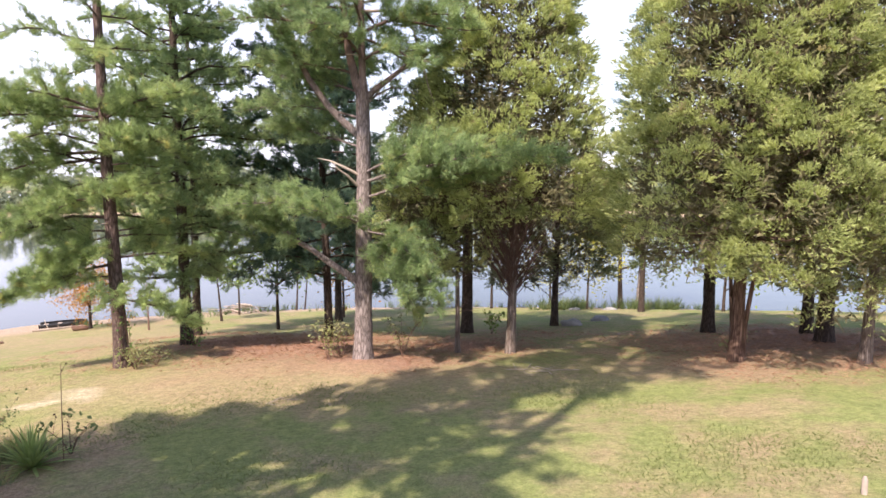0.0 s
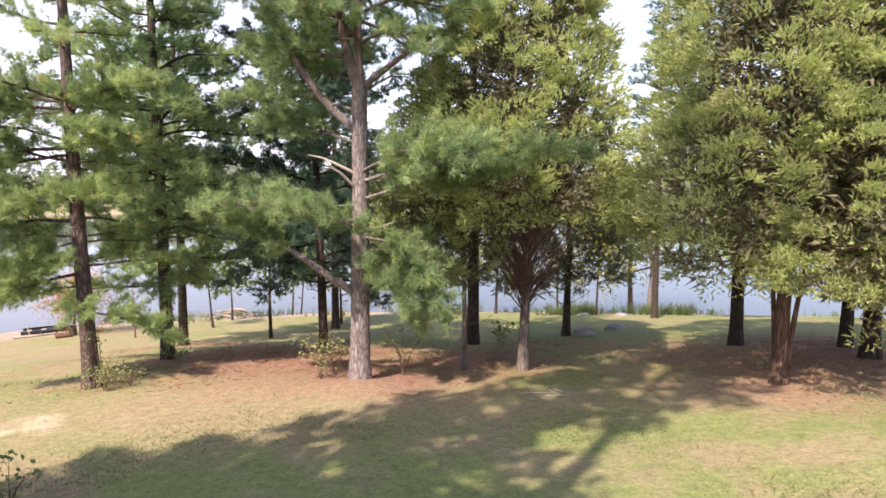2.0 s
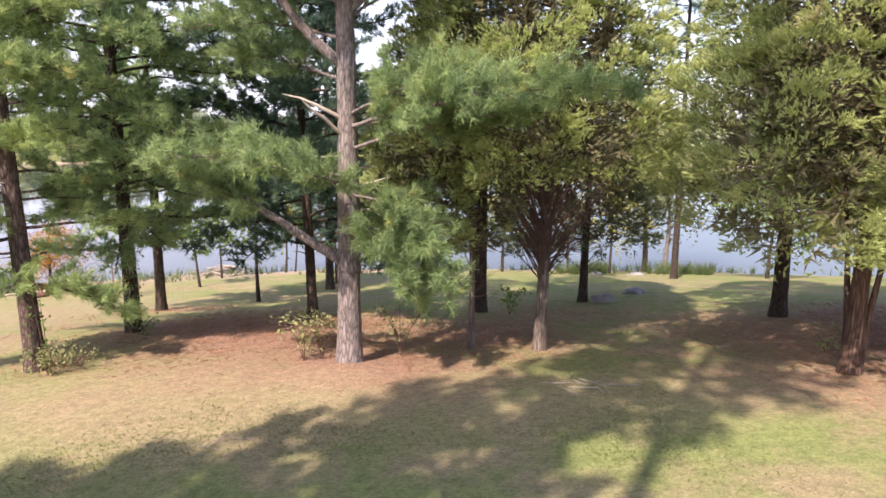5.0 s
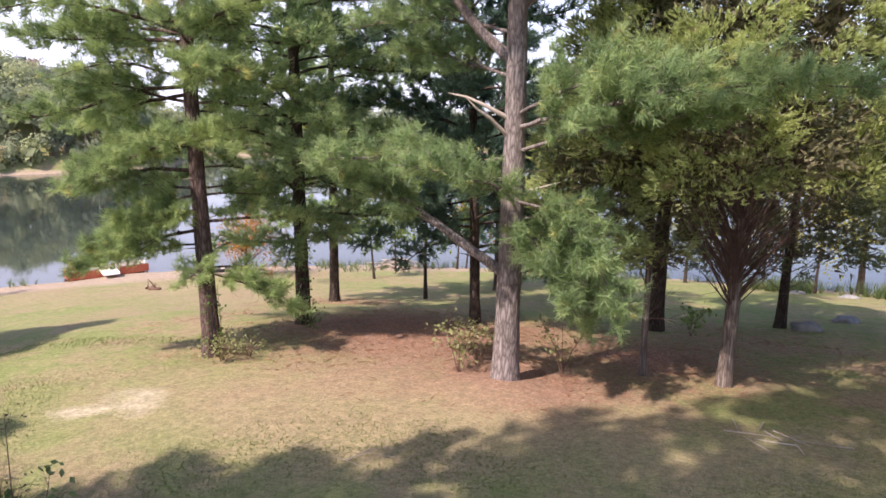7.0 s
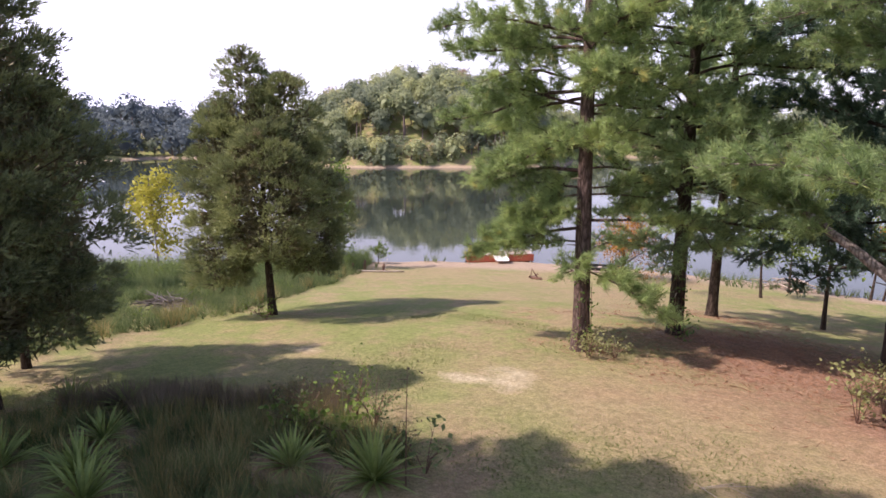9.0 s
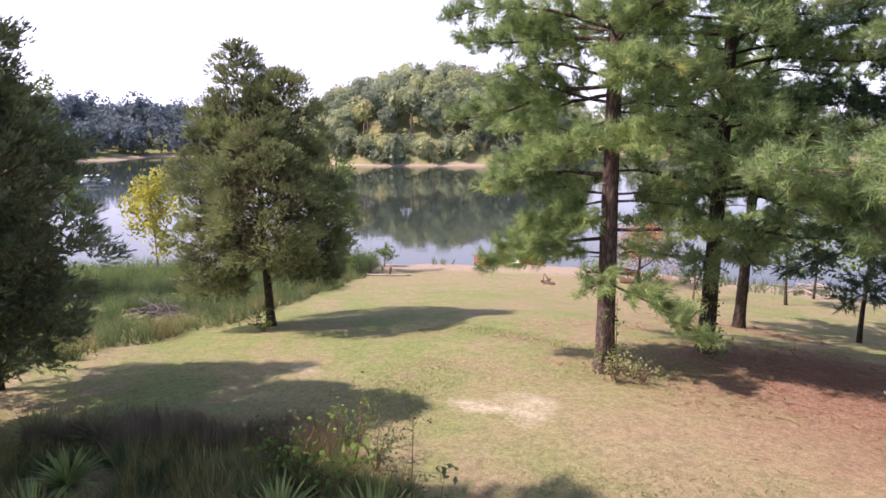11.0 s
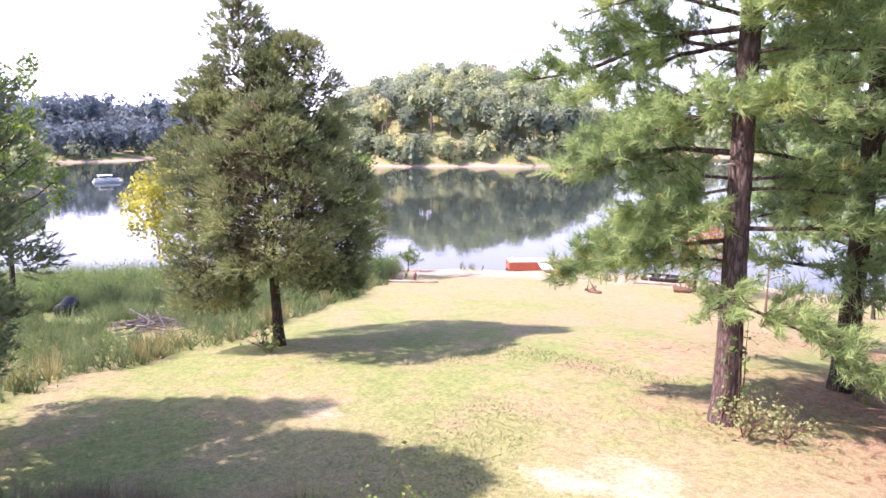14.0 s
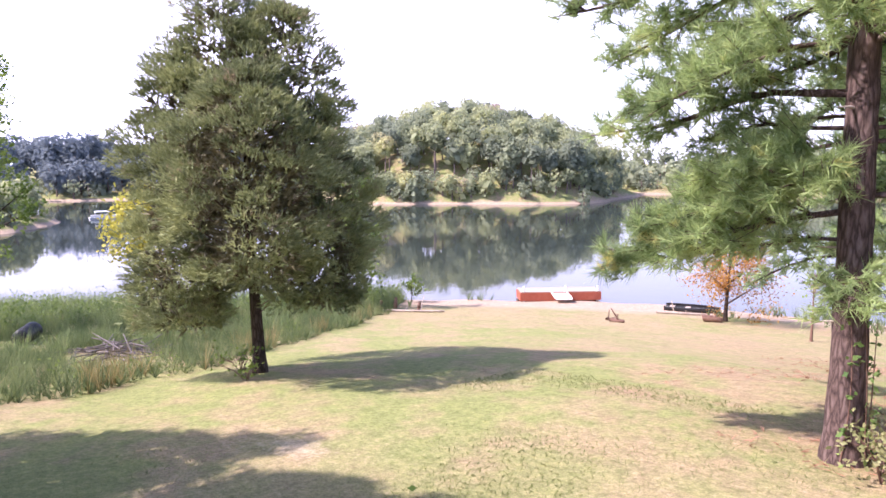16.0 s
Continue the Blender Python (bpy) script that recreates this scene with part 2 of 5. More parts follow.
def ground_mat():
    """Lawn with green and dry patches; the colour attribute "cover" says where pine straw (r), bare sandy soil (g) and shore mud (b) lie."""
    m, nt, b = shader("lawn_and_soil", 0.95, 0.1)
    vec = coords(nt)
    big, mid_, fine = noise_tex(nt, vec, 0.30, 4.0), noise_tex(nt, vec, 1.15, 6.0, 0.62), noise_tex(nt, vec, 16.0, 8.0, 0.75)
    grain = noise_tex(nt, vec, 55.0, 4.0, 0.7)
    green = ramp(nt, fine, [(0.22, (0.115, 0.140, 0.048)), (0.5, (0.225, 0.245, 0.090)), (0.78, (0.355, 0.350, 0.165))])
    dry = ramp(nt, fine, [(0.22, (0.190, 0.140, 0.080)), (0.5, (0.318, 0.250, 0.145)), (0.78, (0.450, 0.370, 0.235))])
    straw = ramp(nt, fine, [(0.25, (0.145, 0.072, 0.050)), (0.5, (0.300, 0.178, 0.125)), (0.78, (0.470, 0.330, 0.250))])
    sand = ramp(nt, fine, [(0.25, (0.32, 0.255, 0.168)), (0.5, (0.475, 0.397, 0.280)), (0.8, (0.61, 0.54, 0.41))])
    mud = ramp(nt, fine, [(0.25, (0.24, 0.17, 0.12)), (0.55, (0.42, 0.32, 0.24)), (0.8, (0.58, 0.49, 0.40))])
    at = nt.nodes.new("ShaderNodeAttribute")
    at.attribute_name = "cover"
    sep = nt.nodes.new("ShaderNodeSeparateColor")
    nt.links.new(at.outputs["Color"], sep.inputs[0])

    blotch = mix(nt, 0.45, mid_, fine)

    def edge(sock, lo=0.35, hi=0.65, amount=0.55):
        a = nt.nodes.new("ShaderNodeMath")
        a.operation = "MULTIPLY_ADD"
        nt.links.new(blotch, a.inputs[0])
        a.inputs[1].default_value = amount
        a.inputs[2].default_value = -amount / 2
        s = nt.nodes.new("ShaderNodeMath")
        nt.links.new(a.outputs[0], s.inputs[0])
        nt.links.new(sock, s.inputs[1])
        r = node(nt, "ShaderNodeMapRange", From_Min=lo, From_Max=hi)
        nt.links.new(s.outputs[0], r.inputs["Value"])
        return r.outputs["Result"]

    patch = mix(nt, 0.5, big, mid_)
    col = mix(nt, ramp(nt, patch, [(0.46, (0, 0, 0)), (0.59, (0.95, 0.95, 0.95))]), green, dry)
    alpha = nt.nodes.new("ShaderNodeMath")
    alpha.operation = "MULTIPLY"
    nt.links.new(at.outputs["Alpha"], alpha.inputs[0])
    alpha.inputs[1].default_value = 1.0
    col = mix(nt, edge(alpha.outputs[0], 0.15, 0.95, 1.6), col, dry)
    col = mix(nt, edge(sep.outputs[0], 0.15, 0.95, 1.6), col, straw)
    col = mix(nt, edge(sep.outputs[1], 0.35, 0.8, 1.6), col, sand)
    col = mix(nt, edge(sep.outputs[2], 0.3, 0.7, 0.4), col, mud)
    place = nt.nodes.new("ShaderNodeNewGeometry")
    height = nt.nodes.new("ShaderNodeSeparateXYZ")
    nt.links.new(place.outputs["Position"], height.inputs[0])
    shore = node(nt, "ShaderNodeMapRange", From_Min=WATER + 0.42, From_Max=WATER + 0.24)
    nt.links.new(height.outputs["Z"], shore.inputs["Value"])
    col = mix(nt, shore.outputs["Result"], col, mud)
    clod = noise_tex(nt, vec, 5.5, 5.0, 0.7)
    col = mix(nt, 1.0, col, ramp(nt, clod, [(0.30, (0.74, 0.77, 0.74)), (0.5, (1.0, 1.0, 1.0)), (0.70, (1.20, 1.18, 1.14))]), "MULTIPLY")
    col = mix(nt, 1.0, col, ramp(nt, grain, [(0.30, (0.60, 0.60, 0.58)), (0.5, (1.0, 1.0, 1.0)), (0.72, (1.35, 1.32, 1.25))]), "MULTIPLY")
    nt.links.new(col, b.inputs["Base Color"])
    bump(nt, b, mix(nt, 0.5, fine, grain), 0.55, 0.03)
    return m


def water_mat():
    m, nt, b = shader("lake_water", 0.035, 0.5)
    b.inputs["Base Color"].default_value = (0.036, 0.046, 0.038, 1)
    b.inputs["IOR"].default_value = 1.34
    vec = coords(nt, (1, 1, 1))
    ripple = noise_tex(nt, vec, 1.1, 3.0, 0.5)
    calm = noise_tex(nt, vec, 0.045, 2.0)
    n = nt.nodes.new("ShaderNodeMath")
    n.operation = "MULTIPLY"
    nt.links.new(ripple, n.inputs[0])
    nt.links.new(ramp(nt, calm, [(0.4, (0.25, 0.25, 0.25)), (0.65, (1, 1, 1))]), n.inputs[1])
    bump(nt, b, n.outputs[0], 0.35, 0.02)
    return m


# ---- land ----
COEF = (-0.216, 1.482, -2.149, -0.454, -0.02, -0.191, 0.061, -0.33, -0.029, -0.036, 0.691)


def turned(cx, cy, yaw, lateral, depth, x, y):
    """Scaled distance from the middle of an oval whose depth axis points to the heading yaw (degrees left of +y)."""
    a = radians(yaw)
    dx, dy = x - cx, y - cy
    v = -dx * math.sin(a) + dy * math.cos(a)
    u = dx * math.cos(a) + dy * math.sin(a)
    return np.sqrt((u / lateral) ** 2 + (v / depth) ** 2)


def heading(yaw, dist, x0=-4.0, y0=7.6):
    return x0 - math.sin(radians(yaw)) * dist, y0 + math.cos(radians(yaw)) * dist


# far shores: heading, distance of the middle, half width, half depth, height above the lake
HILLS = [(49.8, 134, 30, 29, 10.5), (25, 180, 60, 42, 2.5), (82, 195, 95, 60, 2.5), (99, 90, 30, 18, 1.6), (2, 215, 70, 60, 2.5), (-28, 190, 70, 60, 2.5)]


def ground_z(x, y):
    x, y = np.asarray(x, float), np.asarray(y, float)
    u, v = np.clip(x, -60, 45) / 20, np.clip(y, -30, 52) / 20
    terms = (1 + 0 * u, u, v, u * u, u * v, v * v, u * u * v, u * v * v, v ** 3, u ** 3, np.exp(-(((u + 0.5) / 0.3) ** 2 + ((v - 0.92) / 0.25) ** 2) / 2))
    near = sum(c * t for c, t in zip(COEF, terms))
    near = np.where(near < WATER, WATER + (near - WATER) * 1.6, near)
    far = np.full_like(near, -30.0)
    for yaw, dist, lat, dep, h in HILLS:
        q = turned(*heading(yaw, dist), yaw, lat, dep, x, y)
        q = q * (1 + 0.05 * np.sin(x * 0.19 + y * 0.07) + 0.04 * np.sin(y * 0.23 - x * 0.11))
        far = np.maximum(far, WATER + np.where(q < 1, h * (1 - q ** 2) + 0.5 * np.clip((1 - q) * 60, 0, 1), (1 - q) * 12))
    r = np.hypot(x, y)
    far = np.maximum(far, WATER - 6 + 8 * np.clip((r - 260) / 120, 0, 1))
    return np.maximum(near, np.maximum(far, -12))


def gz(x, y):
    return float(ground_z(x, y))


def fast_mesh(name, V, F):
    V, F = np.asarray(V, np.float32), np.asarray(F, np.int32)
    me = bpy.data.meshes.new(name)
    n, k = F.shape
    me.vertices.add(len(V))
    me.vertices.foreach_set("co", V.ravel())
    me.loops.add(n * k)
    me.loops.foreach_set("vertex_index", F.ravel())
    me.polygons.add(n)
    me.polygons.foreach_set("loop_start", np.arange(0, n * k, k, dtype=np.int32))
    me.polygons.foreach_set("loop_total", np.full(n, k, np.int32))
    me.update(calc_edges=True)
    return me


def smooth_shade(me):
    me.polygons.foreach_set("use_smooth", np.ones(len(me.polygons), bool))
    return me


def part(name, me, mat, parent=None, label=""):
    """One mesh object: under a thing or part where a parent is given."""
    ob = new(name, me)
    me.materials.append(mat)
    if parent:
        ob.parent = parent
    if label:
        ob["label"] = label
    return ob


def thing(name, x, y, label, category, group="", z=None):
    ob = new(name)
    ob.empty_display_size = 0.2
    ob.location = (x, y, gz(x, y) if z is None else z)
    return tagged(ob, label, category, group)


class Wood:
    """Tubes gathered into one mesh of quads."""

    def __init__(self):
        self.V, self.F, self.n = [], [], 0

    def tube(self, pts, radii, sides=6, rng=None, rough=0.0):
        pts = np.asarray(pts, float)
        radii = np.asarray(radii, float)
        tan = np.gradient(pts, axis=0)
        tan /= np.linalg.norm(tan, axis=1)[:, None] + 1e-9
        ref = np.array([0.0, 0, 1]) if abs(tan[0, 2]) < 0.8 else np.array([1.0, 0, 0])
        a = np.cross(tan, ref)
        a /= np.linalg.norm(a, axis=1)[:, None] + 1e-9
        b = np.cross(tan, a)
        ang = np.linspace(0, 2 * np.pi, sides, endpoint=False)
        r = radii[:, None] * np.ones((1, sides))
        if rough and rng is not None:
            r = r * (1 + rough * rng.uniform(-1, 1, r.shape))
        ring = pts[:, None] + r[..., None] * (np.cos(ang)[None, :, None] * a[:, None] + np.sin(ang)[None, :, None] * b[:, None])
        m = len(pts)
        i = np.arange(m - 1)[:, None] * sides
        j = np.arange(sides)[None]
        k = (j + 1) % sides
        quads = np.stack([i + j, i + sides + j, i + sides + k, i + k], -1).reshape(-1, 4) + self.n
        self.V.append(ring.reshape(-1, 3))
        self.F.append(quads)
        self.n += m * sides
        # end cap
        cap = pts[-1] + tan[-1] * radii[-1] * 0.5
        self.V.append(cap[None])
        last = self.n - sides
        self.F.append(np.stack([last + np.arange(sides), np.full(sides, self.n), np.full(sides, self.n), last + (np.arange(sides) + 1) % sides], -1)[:, [0, 1, 3, 3]])
        self.n += 1

    def mesh(self, name):
        V, F = np.concatenate(self.V), np.concatenate(self.F)
        quads = F[(F[:, 2] != F[:, 3])]
        tris = F[(F[:, 2] == F[:, 3])][:, :3]
        me = bpy.data.meshes.new(name)
        me.from_pydata(V.tolist(), [], quads.tolist() + tris.tolist())
        return smooth_shade(me)


def unit(a):
    return a / (np.linalg.norm(a, axis=-1, keepdims=True) + 1e-9)


def blades(P, A, k, length, spread, width, rng, back=0.1):
    """k thin pointed blades fanned out round the axis A of each tuft at P."""
    P, A = np.asarray(P, float), unit(np.asarray(A, float))
    n = len(P)
    ref = np.where(np.abs(A[:, 2:3]) < 0.9, [[0, 0, 1.0]], [[1.0, 0, 0]])
    s = unit(np.cross(A, ref))
    t = np.cross(A, s)
    az = rng.uniform(0, 2 * np.pi, (n, k))
    ph = rng.uniform(spread[0], spread[1], (n, k))
    side = np.cos(az)[..., None] * s[:, None] + np.sin(az)[..., None] * t[:, None]
    d = A[:, None] * np.cos(ph)[..., None] + side * np.sin(ph)[..., None]
    L = length * rng.uniform(0.65, 1.15, (n, k, 1))
    base = P[:, None] - A[:, None] * (back * rng.uniform(0, 1, (n, k, 1)))
    w = unit(np.cross(d, rng.normal(size=(n, k, 3)))) * width * 0.5
    tri = np.stack([base - w, base + w, base + d * L], 2).reshape(-1, 3)
    return tri, np.arange(len(tri)).reshape(-1, 3)


def leaf_quads(P, size, rng, up=0.3, out=None, slim=0.6):
    """A small folded-diamond leaf at each P."""
    n = len(P)
    nrm = rng.normal(size=(n, 3)) + np.array([0, 0, up])
    if out is not None:
        nrm = nrm + out
    nrm = unit(nrm)
    a = unit(np.cross(nrm, rng.normal(size=(n, 3))))
    b = np.cross(nrm, a)
    s = size * rng.uniform(0.6, 1.3, (n, 1))
    V = np.stack([P - a * s, P + b * s * slim + nrm * s * 0.12, P + a * s, P - b * s * slim + nrm * s * 0.12], 1).reshape(-1, 3)
    return V, np.arange(len(V)).reshape(-1, 4)


def graded(lo, hi, near_lo, near_hi, step, grow):
    """Coordinates with an even step between near_lo and near_hi and a growing one beyond."""
    mid_ = list(np.arange(near_lo, near_hi + 1e-6, step))
    s, v = step, near_hi
    while v < hi:
        s *= grow
        v += s
        mid_.append(v)
    s, v = step, near_lo
    while v > lo:
        s *= grow
        v -= s
        mid_.insert(0, v)
    return np.array(mid_)


def soft_noise(x, y, scale, seed):
    """Smooth value noise between about -1 and 1, from a few turned sine waves."""
    r = np.random.RandomState(seed)
    tot = 0
    for k in range(6):
        a, f, p = r.uniform(0, 6.28), scale * r.uniform(0.6, 2.2), r.uniform(0, 6.28)
        tot = tot + np.sin((x * np.cos(a) + y * np.sin(a)) * f + p + 1.3 * np.sin((y * np.cos(a) - x * np.sin(a)) * f * 0.7 + 2 * p))
    return tot / 3.2


def oval(x, y, cx, cy, rx, ry, turn=0.0):
    a = radians(turn)
    u, v = (x - cx) * math.cos(a) + (y - cy) * math.sin(a), -(x - cx) * math.sin(a) + (y - cy) * math.cos(a)
    return np.clip(1.5 - np.sqrt((u / rx) ** 2 + (v / ry) ** 2), 0, 1)


def soft_oval(x, y, cx, cy, rx, ry, turn=0.0):
    """1 in the middle, one half on the oval's rim, 0 at twice its size."""
    a = radians(turn)
    u, v = (x - cx) * math.cos(a) + (y - cy) * math.sin(a), -(x - cx) * math.sin(a) + (y - cy) * math.cos(a)
    return np.clip(1 - 0.5 * np.sqrt((u / rx) ** 2 + (v / ry) ** 2), 0, 1)


def cover_at(x, y):
    """Pine straw, bare sand, mud and dryness at a place."""
    n1 = soft_noise(x, y, 0.7, 3)
    straw = np.maximum.reduce([soft_oval(x, y, -5.4, 19.3, 4.4, 3.3, 25), soft_oval(x, y, 0.6, 19.6, 3.6, 3.2), soft_oval(x, y, 8.8, 17.6, 4.6, 3.4, 20),
                               soft_oval(x, y, -2.3, 16.4, 1.7, 1.2), soft_oval(x, y, -8.3, 16.3, 1.5, 0.8), soft_oval(x, y, -9.8, 24.8, 2.0, 1.5) * 0.7, soft_oval(x, y, -8.8, 8.1, 2.4, 1.5, 42)]) + 0.22 * n1
    sand = np.maximum.reduce([0.95 * soft_oval(x, y, -8.0, 13.7, 0.85, 0.40, -40), soft_oval(x, y, -8.6, 13.0, 0.5, 0.3), soft_oval(x, y, -12.9, 12.0, 0.8, 0.35, 30) * 0.72])
    z = ground_z(x, y)
    far_bank = np.hypot(x, y) > 60
    straw = np.where(far_bank, 0.15, straw)
    mud = np.clip((WATER + np.where(far_bank, 0.0, 0.35) - z) / 0.35, 0, 1)
    dry = np.clip(np.maximum.reduce([oval(x, y, -4.5, 14.5, 6.0, 2.4, 0), oval(x, y, -14, 27, 10, 7, 0) * 0.6, oval(x, y, -24, 27, 9, 4, 30) * 0.7, oval(x, y, 5, 14.6, 5, 1.6, 12), oval(x, y, -10.5, 11.0, 3.5, 1.8, 0) * 0.5]) + 0.25 * n1, 0, 1)
    return np.clip(straw, 0, 1), np.clip(sand, 0, 1), mud, np.where(far_bank, 0.0, dry)


xs, ys = graded(-900, 900, -34, 16, 0.44, 1.06), graded(-900, 900, 2, 42, 0.44, 1.06)
gx, gy = np.meshgrid(xs, ys)
lump = 0.03 * soft_noise(gx, gy, 0.9, 5) + 0.16 * np.exp(-((gx + 2.2) ** 2 + (gy - 15.85) ** 2) / 0.5)
Vg = np.stack([gx, gy, ground_z(gx, gy) + lump * (np.hypot(gx, gy) < 60)], -1).reshape(-1, 3)
nx, ny = len(xs), len(ys)
gi = (np.arange(ny - 1)[:, None] * nx + np.arange(nx - 1)[None]).ravel()
ground_me = smooth_shade(fast_mesh("ground", Vg, np.stack([gi, gi + 1, gi + nx + 1, gi + nx], -1)))
cov = ground_me.color_attributes.new("cover", "FLOAT_COLOR", "POINT")
cov.data.foreach_set("color", np.stack(cover_at(Vg[:, 0], Vg[:, 1]), -1).astype(np.float32).ravel())
ground = tagged(part("ground", ground_me, ground_mat()), "lawn of mown green and dry grass with pine straw and bare soil", "ground", "", "structure")

wx = np.array([[-2000, -2000, WATER], [2000, -2000, WATER], [2000, 2000, WATER], [-2000, 2000, WATER]])
water = tagged(part("water", fast_mesh("water", wx, [[0, 1, 2, 3]]), water_mat()), "calm lake water mirroring the wooded shore", "lake", "", "structure")


# ---- trees ----
def trunk_line(h, lean, wander, rng, n):
    t = np.linspace(0, 1, n)
    ph = rng.uniform(0, 6.28, 2)
    x = lean[0] * t + wander * (np.sin(t * 5 + ph[0]) - np.sin(ph[0])) * t
    y = lean[1] * t + wander * (np.sin(t * 4 + ph[1]) - np.sin(ph[1])) * t
    return np.stack([x, y, t * h - 0.12], -1)


def trunk_part(tree, line, dbh, top_r, bark, rng, sides=20, flare=0.32, fork=99.0):
    n = len(line)
    t = np.linspace(0, 1, n)
    r = dbh / 2 * (1 - t) ** 0.75 + top_r
    hz = line[:, 2]
    r = r * (1 + flare * np.exp(-np.maximum(hz, 0) / 0.28)) * (1 - 0.42 * np.clip((hz - fork) / 0.5, 0, 1))
    w = Wood()
    w.tube(line, r, sides, rng, 0.05)
    part("trunk", w.mesh("trunk"), bark, tree)


def at_height(line, h):
    return np.array([np.interp(h, line[:, 2], line[:, k]) for k in range(3)])


def bough(wood, tips, axes, pts, r0, rng, density=1.0, start=0.25, spread=0.55, droop=0.0):
    """A limb along pts with side twigs; needle tufts gather in tips and axes."""
    pts = np.asarray(pts, float)
    seg = np.linalg.norm(np.diff(pts, axis=0), axis=1)
    L = seg.sum()
    s = np.concatenate([[0], np.cumsum(seg)]) / L
    n = max(5, int(L * 3))
    t = np.linspace(0, 1, n)
    line = np.stack([np.interp(t, s, pts[:, k]) for k in range(3)], -1)
    if len(pts) > 2:
        ker = np.array([0.25, 0.5, 0.25])
        for k in range(3):
            line[1:-1, k] = np.convolve(line[:, k], ker, "same")[1:-1]
    line[1:] += rng.normal(0, 0.012, (n - 1, 3))
    wood.tube(line, r0 * (0.62 if density > 0 and r0 < 0.08 else 1.0) * (1 - t) ** 0.7 + 0.005, 6, rng, 0.06)
    if density <= 0:
        return line
    m = int(L * 8.0 * density) + 3
    tan = unit(np.gradient(line, axis=0))
    for q in range(m):
        u = start + (1 - start) * (q + rng.uniform(0, 1)) / m
        k = min(n - 1, int(u * (n - 1)))
        side = unit(np.cross(tan[k], [0, 0, 1])) * (1 if q % 2 else -1)
        d = unit(tan[k] * rng.uniform(0.5, 1.0) + side * rng.uniform(0.4, 1.1) + np.array([0, 0, rng.uniform(-0.45, 0.85) - droop]))
        l = (spread * L * 0.55 * (1 - u) + 0.35) * rng.uniform(0.6, 1.15)
        l = min(l, 1.3)
        e = line[k] + d * l + np.array([0, 0, 0.06 * l])
        wood.tube([line[k], e], [0.009, 0.003], 3)
        cnt = max(2, int(l / 0.085))
        for c in range(cnt):
            f = 0.3 + 0.7 * (c + rng.uniform(0, 1)) / cnt
            tips.append(line[k] + (e - line[k]) * f + rng.normal(0, 0.05, 3))
            axes.append(d + rng.normal(0, 0.55, 3) + np.array([0, 0, 0.25]))
    tips.append(line[-1])
    axes.append(tan[-1] + np.array([0, 0, 0.3]))
    return line


def pine(x, y, h, dbh, crown, seed, label, bark=None, needles=None, lean=(0, 0), limbs=(), reach=2.8, per_whorl=3.3, stubs=0, k=22, needle=0.20, width=0.015,
         density=1.0, skip=None, group="pines on the lawn", gap=0.62, name="pine_tree", fork=99.0):
    """crown: height of the lowest whorl. limbs: hand-set boughs (start height, points from the trunk axis, thickness, density). skip(az, height) leaves a whorl branch out."""
    rng = np.random.RandomState(seed)
    tree = thing(name, x, y, label, "tree", group)
    line = trunk_line(h, lean, dbh * 0.25, rng, max(20, int(h * 5)))
    trunk_part(tree, line, dbh, 0.02, bark or BARK_PINE, rng, fork=fork)
    tips, axes = [], []
    hh = crown
    while hh < h - 0.3:
        f = (hh - crown) / (h - crown)
        L0 = reach * (1.0 - 0.75 * f ** 1.4) * (0.75 + 0.25 * min(1, f * 5))
        az0 = rng.uniform(0, 6.28)
        cnt = int(per_whorl + rng.uniform(0, 1))
        for q in range(cnt):
            az = az0 + 6.28 * q / cnt + rng.normal(0, 0.3)
            if skip and skip(math.degrees(az) % 360, hh):
                continue
            L = L0 * rng.uniform(0.65, 1.15)
            rise = rng.uniform(-0.05, 0.30) + 0.35 * f
            hb = hh + rng.uniform(-0.2, 0.2)
            p0 = at_height(line, hb)
            d = np.array([math.cos(az), math.sin(az), 0])
            pts = [p0 + d * L * t + np.array([0, 0, L * (rise * t - 0.22 * t * t + 0.05 * math.sin(t * 7 + az))]) for t in (0, 0.2, 0.4, 0.6, 0.8, 1.0)]
            w = Wood()
            bough(w, tips, axes, pts, 0.018 + 0.012 * L, rng, density)
            part("branch", w.mesh("branch"), bark or BARK_PINE, tree)
        hh += gap * rng.uniform(0.75, 1.25)
    for hb, rel, r0, dens in limbs:
        p0 = at_height(line, hb)
        w = Wood()
        bough(w, tips, axes, [p0] + [p0 * np.array([1, 1, 0]) + np.array(p) for p in rel], r0, rng, dens, 0.5 if r0 > 0.08 else 0.25)
        part("branch" if dens else "dead_branch", w.mesh("branch"), (bark or BARK_PINE) if dens else TWIG_DEAD, tree)
    for q in range(stubs):
        hb, az, L = rng.uniform(crown * 0.35, crown + 1.5), rng.uniform(0, 6.28), rng.uniform(0.25, 0.9)
        p0 = at_height(line, hb)
        w = Wood()
        w.tube([p0, p0 + np.array([math.cos(az), math.sin(az), 0.15]) * L * 0.5, p0 + np.array([math.cos(az), math.sin(az), 0.05]) * L], [0.022, 0.015, 0.006], 6, rng, 0.1)
        part("dead_branch", w.mesh("dead_branch"), TWIG_DEAD, tree)
    tips, axes = np.array(tips), np.array(axes)
    crest = tips[:, 2] > 3.6 + 0.40 * max(6.0, y) - gz(x, y)
    V, F = blades(tips[~crest], axes[~crest], k, needle, (0.25, 1.25), width, rng, 0.12)
    if crest.any():
        V2, F2 = blades(tips[crest], axes[crest], max(5, k // 4 + 1), needle * 1.2, (0.25, 1.25), width * 3.4, rng, 0.12)
        V, F = np.concatenate([V, V2]), np.concatenate([F, F2 + len(V)])
    part("needle_foliage", fast_mesh("needles", V, F), needles or NEEDLE, tree)
    return tree


